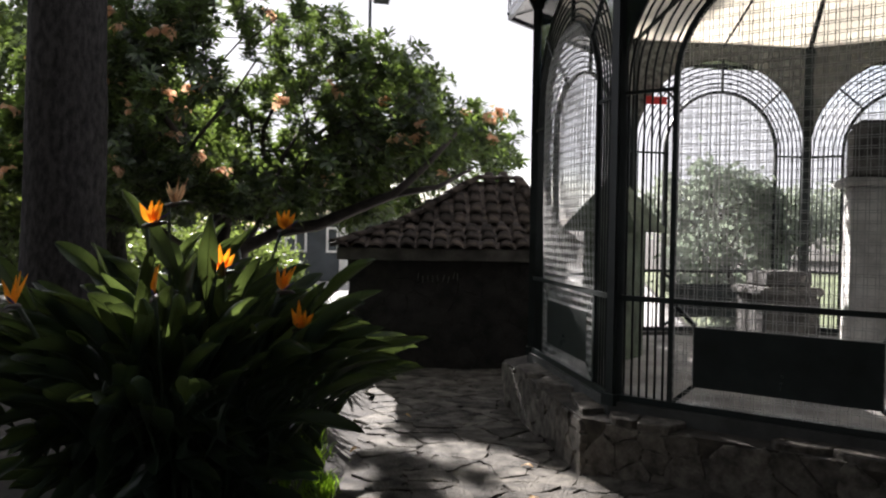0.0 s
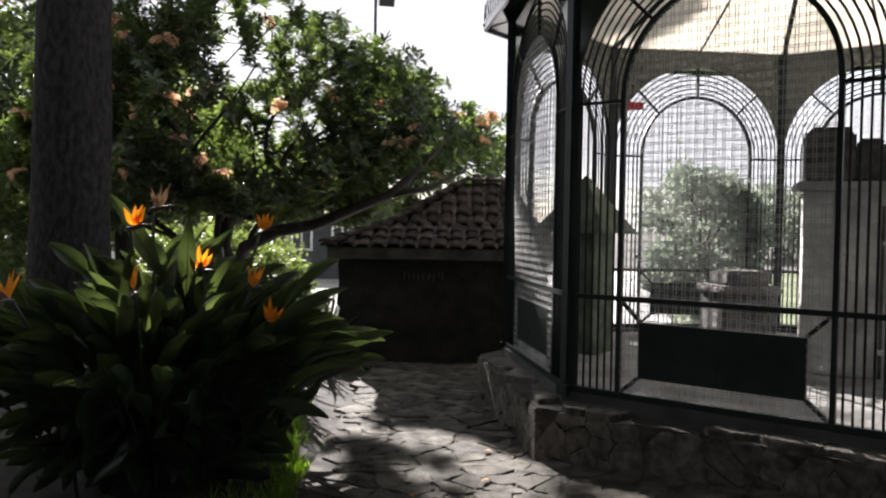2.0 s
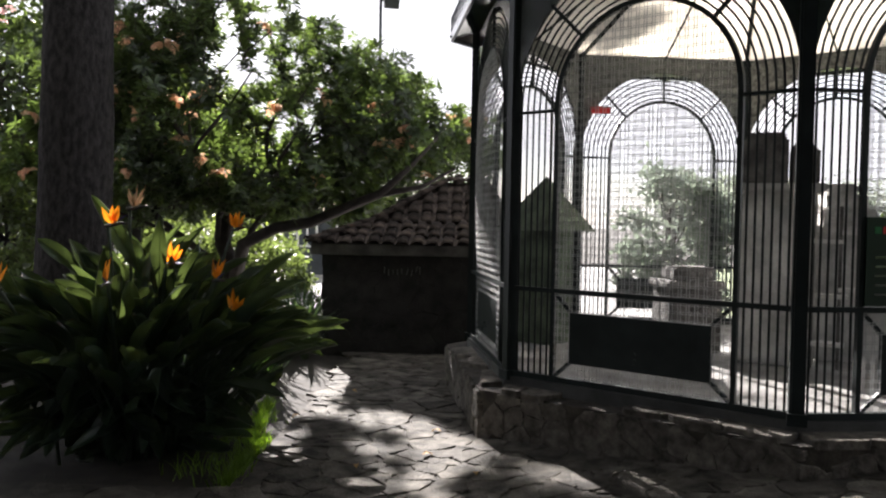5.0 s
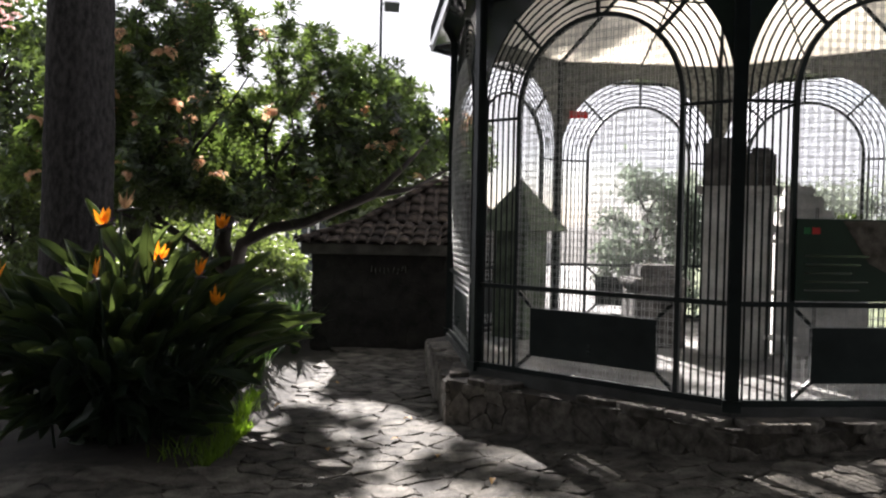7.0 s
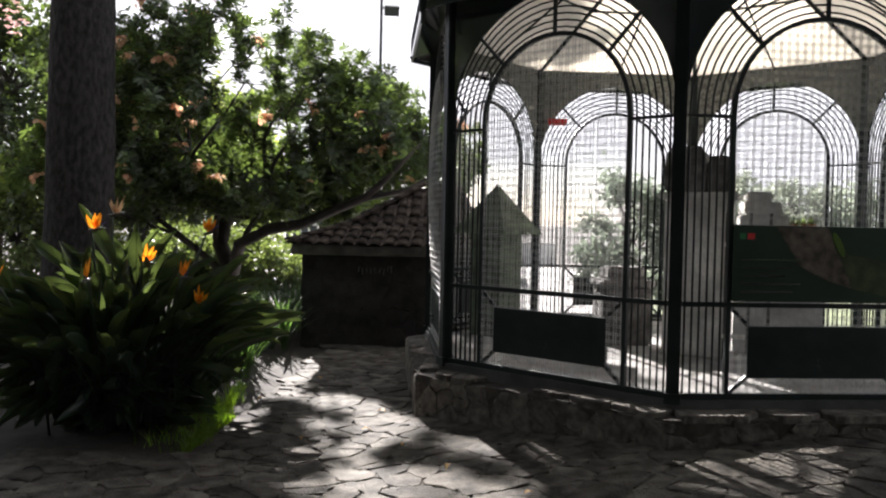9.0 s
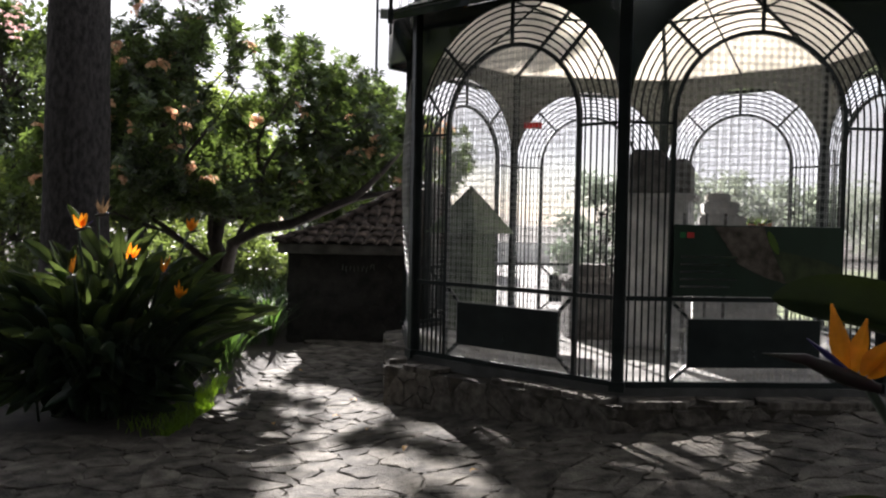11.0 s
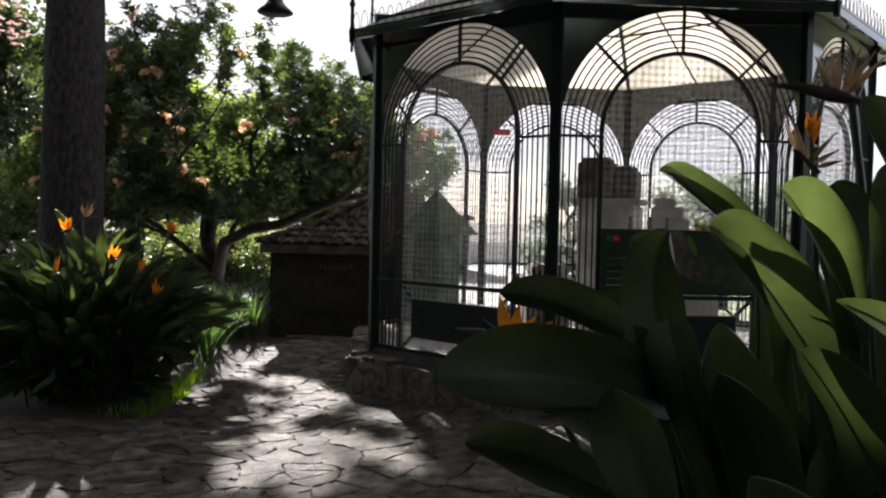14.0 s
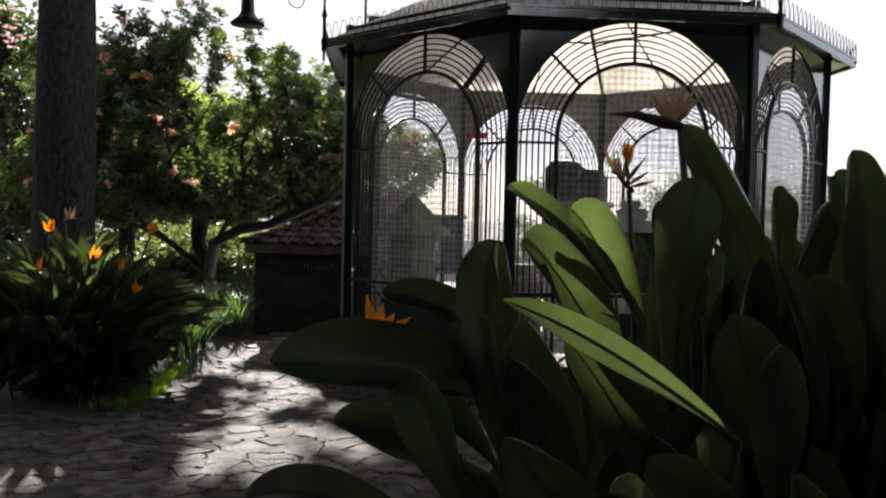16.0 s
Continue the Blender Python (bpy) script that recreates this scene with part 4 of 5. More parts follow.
for (x, y, zz), hd, fr in (((-1.76, 4.7, 1.67), (1, -0.1, 0.1), 1), ((-1.21, 5.92, 1.64), (1, -0.2, 0.15), 1), ((-0.96, 4.67, 1.29), (0.6, -0.6, 0), 1), ((-0.89, 4.85, 1.04), (1, -0.3, -0.05), 1),
                           ((-1.53, 4.2, 1.29), (0.2, -1, -0.1), 1), ((-2.22, 4.12, 1.24), (0.1, -1, 0), 1), ((-1.73, 5.0, 1.8), (0.9, 0.2, 0.1), 0), ((-1.42, 4.95, 1.38), (1, 0, 0), 1)):
    bird_flower(left_clump, (x * 0.6 - 0.7, y * 0.6 + 2.08, -0.05), (x, y, zz), hd, fr, 1.25, beak=0.75)
for b, t, w, fv in (((-1.65, 5.0, 1.3), (-2.02, 4.98, 1.9), 0.13, (0.5, -1, 0.3)), ((-0.85, 5.05, 1.1), (-0.4, 4.75, 1.49), 0.13, (-0.3, -0.4, 1)), ((-0.82, 5.75, 0.76), (-0.27, 6.0, 0.87), 0.11, (0, -0.3, 1)),
                    ((-2.0, 4.98, 1.2), (-2.42, 4.94, 1.56), 0.12, (0.6, -1, 0.2)), ((-1.48, 4.95, 1.2), (-1.4, 4.77, 1.76), 0.12, (0.2, -1, 0.2)), ((-0.86, 5.4, 0.7), (-0.3, 5.4, 0.64), 0.13, (0, -0.4, 1)),
                    ((-1.0, 5.0, 0.9), (-0.38, 5.05, 1.28), 0.13, (-0.1, -0.5, 1)), ((-1.0, 4.9, 0.75), (-0.36, 5.0, 1.05), 0.12, (0, -0.5, 1)), ((-1.05, 4.8, 0.5), (-0.45, 4.7, 0.45), 0.13, (0, -0.5, 1)),
                    ((-1.75, 4.6, 1.0), (-1.62, 4.4, 1.55), 0.12, (0.2, -1, 0.2)), ((-2.3, 4.6, 1.0), (-2.5, 4.4, 1.5), 0.12, (0.4, -1, 0.2)), ((-1.3, 4.8, 1.05), (-1.05, 4.6, 1.5), 0.12, (-0.3, -1, 0.3))):
    b, t = Vector(b), Vector(t)
    boat_leaf(left_clump, (-1.6, 5.25, -0.05), b, b.lerp(t, 0.5) + Vector((0, 0, 0.05)), t, w, fv, 38)

# the clump that the camera passes
near = thing("bird_of_paradise_plant", "dark glossy bird of paradise clump with broad upright leaves", "plant")
for base, ctrl, tip, width, face, fold in (
    ((3.085, -1.250, 1.468), (2.655, -1.500, 1.584), (2.480, -1.630, 1.584), 0.17, (-0.1, -0.8, 0.6), 14),
    ((3.049, -0.900, 1.479), (2.782, -0.750, 1.661), (2.579, -0.720, 1.658), 0.125, (0.1, -0.75, 0.65), 22),
    ((3.001, -1.250, 1.361), (2.889, -1.140, 1.775), (2.961, -1.150, 1.845), 0.14, (-0.35, -1, 0.15), 38),
    ((3.291, -1.050, 1.704), (3.036, -0.925, 1.980), (2.980, -0.900, 1.996), 0.105, (0.35, -0.55, 0.75), 52),
    ((3.292, -1.300, 1.500), (3.080, -1.253, 1.842), (3.029, -1.234, 1.859), 0.165, (0.25, -1, 0.45), 42),
    ((3.426, -1.810, 1.500), (3.133, -1.980, 1.725), (2.980, -2.030, 1.772), 0.048, (0.15, -0.9, 0.25), 14),
    ((3.30, -1.600, 0.98), (3.08, -1.680, 1.36), (2.99, -1.700, 1.46), 0.17, (-0.05, -1, 0.05), 24),
    ((3.19, -1.320, 1.10), (3.06, -1.330, 1.50), (3.03, -1.330, 1.66), 0.17, (-0.15, -1, 0.05), 30),
    ((3.62, -1.700, 1.0), (3.36, -1.780, 1.36), (3.26, -1.800, 1.46), 0.17, (0.1, -1, 0.05), 24),
    ((3.380, -1.450, 1.250), (3.200, -1.500, 1.560), (3.120, -1.520, 1.640), 0.15, (0.1, -1, 0.1), 30),
    ((3.180, -1.400, 1.150), (3.060, -1.430, 1.480), (3.000, -1.450, 1.580), 0.14, (-0.2, -1, 0.1), 30),
    ((3.600, -1.400, 1.250), (3.560, -1.420, 1.600), (3.500, -1.440, 1.700), 0.15, (-0.1, -1, 0.1), 30),
    ((3.800, -1.300, 1.300), (3.760, -1.320, 1.650), (3.720, -1.330, 1.790), 0.15, (0.1, -1, 0.1), 30),
    ((3.330, -1.300, 1.629), (3.169, -1.355, 1.922), (3.136, -1.350, 1.935), 0.125, (0.5, -0.85, 0.3), 42),
    ((3.426, -1.200, 1.396), (3.437, -1.185, 1.941), (3.484, -1.190, 2.019), 0.165, (-0.3, -1, 0.12), 36),
    ((3.806, -1.000, 1.492), (3.607, -0.875, 2.054), (3.503, -0.850, 2.199), 0.15, (-0.3, -1, 0.2), 34),
    ((3.805, -0.900, 1.573), (3.771, -0.790, 1.976), (3.817, -0.800, 2.023), 0.11, (0.2, -1, 0.1), 40),
    ((3.722, -1.050, 1.467), (3.865, -0.900, 1.969), (3.915, -0.910, 1.959), 0.12, (0.3, -1, 0.25), 40),
    ((3.928, -1.200, 1.446), (3.974, -1.000, 2.036), (3.933, -1.000, 2.118), 0.14, (-0.2, -1, 0.1), 36),
    ((4.022, -0.800, 1.566), (4.040, -0.675, 2.069), (4.021, -0.650, 2.071), 0.12, (-0.1, -1, 0.1), 30),
    ((3.582, -1.550, 1.191), (3.560, -1.535, 1.603), (3.593, -1.540, 1.644), 0.115, (-0.2, -1, 0.12), 38),
    ((3.056, -1.450, 1.228), (2.928, -1.390, 1.621), (2.921, -1.370, 1.670), 0.13, (-0.3, -1, 0.12), 40),
    ((2.943, -1.600, 1.201), (2.789, -1.575, 1.517), (2.786, -1.570, 1.569), 0.125, (-0.2, -1, 0.12), 40),
    ((2.929, -1.200, 1.208), (2.629, -1.110, 1.342), (2.509, -1.100, 1.325), 0.12, (0, -0.65, 0.75), 16),
    ((2.974, -1.200, 1.241), (2.780, -1.200, 1.463), (2.682, -1.200, 1.437), 0.1, (0.1, -0.7, 0.7), 20),
    ((2.796, -1.500, 1.193), (2.535, -1.600, 1.333), (2.454, -1.700, 1.301), 0.1, (0, -0.6, 0.8), 20),
    ((3.290, -1.850, 1.278), (3.207, -1.900, 1.423), (3.169, -1.950, 1.439), 0.09, (0.2, -0.6, 0.8), 30),
    ((3.003, -1.050, 1.525), (2.943, -0.960, 1.813), (2.935, -0.950, 1.840), 0.1, (-0.1, -1, 0.15), 26),
    ((2.938, -1.350, 1.428), (2.877, -1.315, 1.599), (2.864, -1.300, 1.646), 0.075, (-0.3, -1, 0.2), 30),
    ((3.017, -0.950, 1.564), (2.909, -0.825, 1.652), (2.858, -0.800, 1.667), 0.075, (0.2, -0.6, 0.75), 36),
    ((2.976, -1.050, 1.579), (2.916, -0.960, 1.679), (2.904, -0.950, 1.683), 0.07, (0.3, -0.6, 0.7), 40),
    ((3.439, -1.050, 1.653), (3.528, -0.940, 2.018), (3.561, -0.950, 1.994), 0.12, (0.2, -1, 0.15), 30),
    ((3.508, -0.900, 1.638), (3.495, -0.775, 1.943), (3.466, -0.750, 1.979), 0.11, (-0.2, -1, 0.1), 30),
):
    boat_leaf(near, (3.4 + 0.3 * (base[0] - 3.4), -1.2 + 0.3 * (base[1] + 1.2), 0.2), base, ctrl, tip, width, face, fold)
rng = random.Random(77)
# the crowd of leaves to the right
for i in range(64):
    x, y = rng.uniform(3.6, 4.9), rng.uniform(-1.5, -0.45)
    zt = rng.uniform(1.4, 1.86) if i < 44 else rng.uniform(1.7, 1.98)
    tip = Vector((x, y, zt))
    base = tip - Vector((0.25 * (x - 3.9) + rng.uniform(-0.2, 0.2), rng.uniform(-0.1, 0.15), 1)).normalized() * rng.uniform(0.45, 0.65)
    ctrl = base.lerp(tip, 0.5) + Vector((rng.uniform(-0.07, 0.07), rng.uniform(-0.05, 0.05), 0.03))
    boat_leaf(near, (3.7 + 0.4 * (x - 3.7), -1.1 + 0.3 * (y + 1.1), 0.2), base, ctrl, tip, rng.uniform(0.1, 0.15), (rng.uniform(-0.8, 0.8), -1, rng.uniform(-0.1, 0.4)), rng.uniform(20, 50))
# the dark broad leaves at the foot of the crowd
for i in range(16):
    x, y = rng.uniform(2.9, 3.65), rng.uniform(-1.8, -1.55)
    tip = Vector((x, y, rng.uniform(1.15, 1.42) + 0.12 * (x - 2.9)))
    base = tip + Vector((0.25 * (3.3 - x) + rng.uniform(-0.1, 0.2), rng.uniform(0.0, 0.12), -rng.uniform(0.42, 0.55)))
    ctrl = base.lerp(tip, 0.5) + Vector((rng.uniform(-0.06, 0.04), -0.03, 0.04))
    boat_leaf(near, (3.45, -1.2, 0.2), base, ctrl, tip, rng.uniform(0.13, 0.17), (rng.uniform(-0.5, 0.5), -1, rng.uniform(0, 0.3)), rng.uniform(15, 45))
low_bm = bmesh.new()
for i in range(150):
    x, y = rng.uniform(3.6, 5.1), rng.uniform(-0.6, 0.3)
    tip = Vector((x, y, rng.uniform(1.4, 1.9)))
    base = tip - Vector((0.2 * (x - 4.2), rng.uniform(-0.1, 0.1), rng.uniform(0.6, 0.9)))
    blade(low_bm, base, tip, rng.uniform(0.1, 0.15), (rng.uniform(-1, 1), -1, rng.uniform(-0.1, 0.5)), rng.uniform(0.3, 0.9), rng.uniform(0.02, 0.08), wide_at=0.6)
for i in range(210):
    x, y = rng.uniform(2.95, 4.5), rng.uniform(-1.35, -0.6)
    zt = min(rng.uniform(0.85, 1.66), 1.28 + 0.6 * (x - 2.95))
    tip = Vector((x, y, zt))
    base = Vector((3.55 + (x - 3.55) * 0.75, -1.0 + (y + 1.0) * 0.7, zt - rng.uniform(0.5, 0.75)))
    blade(low_bm, base, tip, rng.uniform(0.09, 0.14), (rng.uniform(-1, 1), -1, rng.uniform(-0.1, 0.5)), rng.uniform(0.3, 0.9), rng.uniform(0.02, 0.08), wide_at=0.6)
for i in range(44):
    tip = Vector((rng.uniform(2.62, 3.05), rng.uniform(-1.3, -0.9), rng.uniform(0.8, 1.2)))
    base = tip + Vector((rng.uniform(0.2, 0.45), rng.uniform(-0.1, 0.1), -rng.uniform(0.15, 0.4)))
    blade(low_bm, base, tip, rng.uniform(0.09, 0.13), (rng.uniform(-0.3, 0.3), -0.9, rng.uniform(0.3, 0.8)), rng.uniform(0.4, 0.8), rng.uniform(0.02, 0.08), wide_at=0.6)
tagged(part("lower_leaves", low_bm, PADDLE, near, "dark crowded lower leaves", smooth=True), kind="stuff")
bird_flower(near, (3.1, -1.0, 0.2), (2.635, -1.03, 1.545), (-0.9, 0.1, 0.25), 1, 0.9, leans=(-1.3, 0.3))
bird_flower(near, (3.6, -0.9, 0.2), (3.52, -0.72, 2.21), (-1, 0.2, 0.2), 0, 1.15, beak=1.05, leans=(-1.3, 0.8))
bird_flower(near, (3.4, -0.95, 0.2), (3.325, -1.0, 2.0), (-0.6, 0, 0.5), 0, 0.8, beak=0.5, leans=(-1.6, 1.6))
bird_flower(near, (3.4, -0.95, 0.2), (3.32, -1.0, 2.05), (-0.2, 0, 0.9), 1, 0.5, beak=0.5)
bird_flower(near, (3.2, -0.8, 0.2), (2.85, -0.7, 1.6), (-0.6, 0, 0.3), 1, 0.55)
bird_flower(near, (3.3, -0.8, 0.2), (3.2, -1.0, 1.8), (-0.6, 0, 0.3), 0, 0.5)


# grass along the bed
def grass_strip(name, label, spots, seed, height=0.12):
    rng = random.Random(seed)
    bm = bmesh.new()
    for (x0, y0, x1, y1, wid, count) in spots:
        for i in range(count):
            t = rng.random()
            x, y = x0 + (x1 - x0) * t + rng.gauss(0, wid), y0 + (y1 - y0) * t + rng.gauss(0, wid)
            h = height * rng.uniform(0.5, 1.4)
            p = Vector((x, y, fall(x, y) - 0.05))
            d = Vector((rng.gauss(0, 0.4), rng.gauss(0, 0.4), 1)).normalized()
            s = Vector((rng.gauss(0, 1), rng.gauss(0, 1), 0)).normalized() * 0.005
            m = p + d * h * 0.6
            q = p + d * h + Vector((d.x, d.y, 0)) * h * 0.4
            v = [bm.verts.new(c) for c in (p - s, p + s, m + s * 0.8, m - s * 0.8, q)]
            bm.faces.new((v[0], v[1], v[2], v[3]))
            bm.faces.new((v[3], v[2], v[4]))
    ob = part(name, bm, GRASS)
    return tagged(ob, label, "grass", kind="stuff")


grass_strip("grass", "fresh green grass edging the planted bed", [(-0.72, 4.15, -0.74, 5.2, 0.045, 480), (-0.84, 5.2, -1.05, 6.6, 0.05, 260), (-1.0, 4.3, -0.98, 6.0, 0.1, 250)], 3)
# strap-leaved lilies by the hut
lily = thing("lily_clump", "dense strap-leaved green lilies beside the hut wall", "plant")
rng = random.Random(9)
for i in range(62):
    bm = bmesh.new()
    cx, cy = (rng.uniform(-2.7, -1.1), rng.uniform(6.9, 10.4)) if i < 34 else (rng.uniform(-3.6, -1.45), rng.uniform(9.8, 13.0))
    for j in range(26):
        a = rng.uniform(0, 2 * math.pi)
        o = Vector((math.cos(a), math.sin(a), 0))
        h = rng.uniform(0.45, 0.85)
        base = Vector((cx, cy, fall(cx, cy) - 0.05)) + o * 0.05
        tip = base + o * rng.uniform(0.15, 0.5) + Vector((0, 0, h))
        blade(bm, base, tip, 0.028, o + Vector((0, 0, 0.5)), 0.3, -0.12, 6, 0.5, blunt=False)
    part("tuft", bm, LILY, lily, smooth=True)


# ---- trees ----
def leaf_spray(bm, p, d, rng, n, ln, wid, flat=0.55):
    """A whorl of pointed leaves round a twig's end."""
    d = d.normalized()
    s = d.orthogonal().normalized()
    o = d.cross(s)
    a0 = rng.uniform(0, 6.28)
    for i in range(n):
        a = a0 + 2 * math.pi * i / n + rng.uniform(-0.3, 0.3)
        out = (s * math.cos(a) + o * math.sin(a))
        dirv = (out * 1.0 + d * rng.uniform(0.0, 0.9)).normalized()
        l2 = ln * rng.uniform(0.7, 1.2)
        q = p + dirv * l2 + Vector((0, 0, -0.15 * l2))
        side = dirv.cross(d)
        side = (side.normalized() if side.length > 1e-4 else s) * wid * 0.5
        m = p + dirv * l2 * 0.55
        v = [bm.verts.new(c) for c in (p, m + side, q, m - side)]
        bm.faces.new(v)


def sun_gap(p):
    """Whether p lies in a gap cut into the crowns to place sunlight on path, clumps, ledge and hut roof."""
    gx, gy = p.x - sun_dir.x / sun_dir.z * p.z, p.y - sun_dir.y / sun_dir.z * p.z
    broken = noise.noise(Vector((gx * 2.4, gy * 2.4, 3.7)))
    for x0, y0, x1, y1, r, level in ((-0.74, 8.3, -0.62, 6.2, 0.36, -1), (-0.25, 5.8, 0.4, 5.0, 0.7, -0.18), (-0.6, 4.7, -0.4, 5.2, 0.5, -0.1), (1.0, 4.0, 1.5, 3.2, 0.7, -0.04), (0.3, 3.9, 0.9, 3.0, 0.7, 0.05), (0.9, 2.9, 1.8, 2.3, 0.6, 0.0),
                                     (1.9, 4.2, 3.6, 3.4, 0.5, -1), (3.9, 3.0, 5.8, 3.3, 1.0, -1), (-0.92, 2.75, -0.6, 2.15, 0.46, -0.14), (-1.5, 8.2, -1.8, 7.0, 0.8, -1), (0.0, 7.3, 1.9, 6.9, 0.4, 0.0), (4.24, -5.25, 4.37, -4.8, 0.34, -1), (4.33, -4.3, 4.27, -4.55, 0.28, -1)):
        t = min(1.0, max(0.0, ((gx - x0) * (x1 - x0) + (gy - y0) * (y1 - y0)) / ((x1 - x0) ** 2 + (y1 - y0) ** 2)))
        if math.hypot(gx - x0 - (x1 - x0) * t, gy - y0 - (y1 - y0) * t) < r and broken > level:
            return True
    return False


# flowering tree behind the hut
def grown_tree(bloom, base, fork, points, seed, bark, thick=0.0052, power=0.43):
    """Twigs to every point, each from the nearest wood nearer to the fork, and limbs as thick as what they bear. Returns each point's outward direction."""
    rng = random.Random(seed)
    fork = Vector(fork)
    pts = sorted((Vector(p) for p in points), key=lambda p: (p - fork).length)
    node, up = [fork], [-1]
    arr = np.zeros((len(pts) * 4 + 10, 3))
    far = np.zeros(len(pts) * 4 + 10)
    arr[0] = fork
    ends = []
    for p in pts:
        n = len(node)
        d2 = np.linalg.norm(arr[:n] - np.array(p), axis=1) + 0.16 * far[:n]
        i = int(np.argmin(d2))
        a = node[i]
        gap = (p - a).length
        steps = max(1, min(3, int(gap / 0.45)))
        for s in range(1, steps + 1):
            q = a.lerp(p, s / steps) + (Vector((rng.gauss(0, 1), rng.gauss(0, 1), rng.gauss(-0.2, 1))) * 0.09 * gap if s < steps else Vector())
            node.append(q)
            up.append(i if s == 1 else len(node) - 2)
            k = len(node) - 1
            arr[k] = q
            far[k] = far[up[k]] + gap / steps
        ends.append(len(node) - 1)
    load = [0] * len(node)
    for e in ends:
        while e >= 0:
            load[e] += 1
            e = up[e]
    kids = {}
    for k in range(1, len(node)):
        kids.setdefault(up[k], []).append(k)
    rad = [max(0.006, thick * c ** power) for c in load]
    def chain(bm, k):
        line, rs = [node[up[k]], node[k]], [min(rad[up[k]], rad[k] * 1.15), rad[k]]
        while k in kids:
            nxt = max(kids[k], key=lambda c: load[c])
            for c in kids[k]:
                if c != nxt:
                    chain(bm, c)
            k = nxt
            line.append(node[k])
            rs.append(rad[k])
        tube(bm, line, rs, 7 if rs[0] > 0.03 else 4)
    for c in kids[0]:
        bm = bmesh.new()
        chain(bm, c)
        part("limb", bm, bark, bloom, "dark gnarled limb", smooth=True)
    bm = bmesh.new()
    base = Vector(base)
    r0 = rad[0] * 0.62
    tube(bm, [base, base.lerp(fork, 0.12), base.lerp(fork, 0.5) + Vector((0.05, 0, 0)), fork + Vector((0, 0, 0.08))], [r0 * 1.6, r0 * 1.2, r0, r0], 12)
    part("trunk", bm, bark, bloom, smooth=True)
    return [(node[e], (node[e] - node[up[e]]).normalized()) for e in ends]


bloom = thing("flowering_tree", "low spreading flowering tree with apricot blossom clusters and gnarled limbs", "tree")
rng = random.Random(31)
spots = []
while len(spots) < 3300:
    d = Vector((rng.uniform(-1, 1), rng.uniform(-1, 1), rng.uniform(-1, 1)))
    if not 0.35 < d.length < 1 or rng.random() > d.length ** 1.6:
        continue
    lump = 0.9 + 0.3 * noise.noise(d * 2.6) + 0.16 * noise.noise(d * 6.0)
    d *= lump
    p = Vector((-3.5 + 5.6 * d.x, 15.4 + 3.3 * d.y, 3.4 + (3.8 if d.z > 0 else 2.4) * d.z))
    limit = min(6.9, 4.9 - 0.55 * (p.x + 0.9)) if p.x < -0.9 else 4.9 - 0.6 * (p.x + 0.9)
    if p.z > limit + 0.7 * noise.noise(p * 1.9) or p.z < 1.95 + 0.5 * noise.noise(p * 1.1) + 0.3 * max(0, p.x + 1) or p.x > 1.35 or (p.x > -1.6 and p.z < 3.0 and noise.noise(p * 1.6 + Vector((4, 0, 0))) < 0.1) or sun_gap(p):
        continue
    spots.append(p)
ends = grown_tree(bloom, (-4.05, 15.2, -0.3), (-3.95, 15.2, 0.55), spots, 5, TWIG, 0.0052, 0.43)
bm = bmesh.new()
tube(bm, [(-3.95, 15.1, 0.5), (-3.6, 14.5, 1.28), (-2.9, 14.2, 1.6), (-2.18, 14.0, 1.72), (-1.4, 13.8, 2.05), (-0.84, 13.6, 2.26), (-0.3, 13.5, 2.75), (0.2, 13.5, 3.3)], [0.14, 0.125, 0.115, 0.105, 0.095, 0.08, 0.055, 0.025], 8)
tube(bm, [(-0.84, 13.6, 2.26), (-0.1, 13.7, 2.4), (0.5, 13.8, 2.75)], [0.07, 0.045, 0.02], 6)
part("limb", bm, TWIG, bloom, "dark gnarled limb", smooth=True)
# the bare lower limbs that fan out under the crown
for line, r in ((((-3.98, 15.15, 0.5), (-4.6, 14.75, 1.15), (-5.3, 14.5, 1.75), (-5.75, 14.3, 2.5), (-6.3, 14.2, 3.3)), 0.085),
                (((-4.6, 14.75, 1.15), (-5.0, 14.3, 1.5), (-5.9, 14.0, 1.85), (-6.6, 13.9, 2.5)), 0.05),
                (((-3.98, 15.1, 0.55), (-4.25, 14.9, 1.4), (-4.15, 14.7, 2.1), (-4.6, 14.5, 2.9), (-4.7, 14.4, 3.8)), 0.08),
                (((-4.2, 14.8, 1.75), (-3.8, 14.5, 2.3), (-3.7, 14.3, 3.0)), 0.045),
                (((-3.9, 15.1, 0.55), (-3.55, 14.8, 1.5), (-3.1, 14.6, 2.1), (-2.9, 14.4, 2.9), (-2.4, 14.2, 3.6)), 0.075),
                (((-3.3, 14.7, 1.85), (-2.7, 14.4, 2.15), (-2.2, 14.2, 2.7)), 0.045)):
    bm = bmesh.new()
    tube(bm, line, [r * (1 - 0.65 * i / (len(line) - 1)) for i in range(len(line))], 8)
    part("limb", bm, TWIG, bloom, "dark gnarled limb", smooth=True)
bm = bmesh.new()
for p, d in ends:
    d = (d + Vector((0, 0, 0.6))).normalized()
    leaf_spray(bm, p, d, rng, 9, 0.21, 0.062)
    for back in (0.1, 0.22, 0.36):
        q = p - d * back + Vector((rng.gauss(0, 0.07), rng.gauss(0, 0.07), rng.gauss(0, 0.07)))
        if not sun_gap(q):
            leaf_spray(bm, q, d, rng, 7, 0.19, 0.06)
crown = part("crown", bm, LEAF, bloom)
bm = bmesh.new()
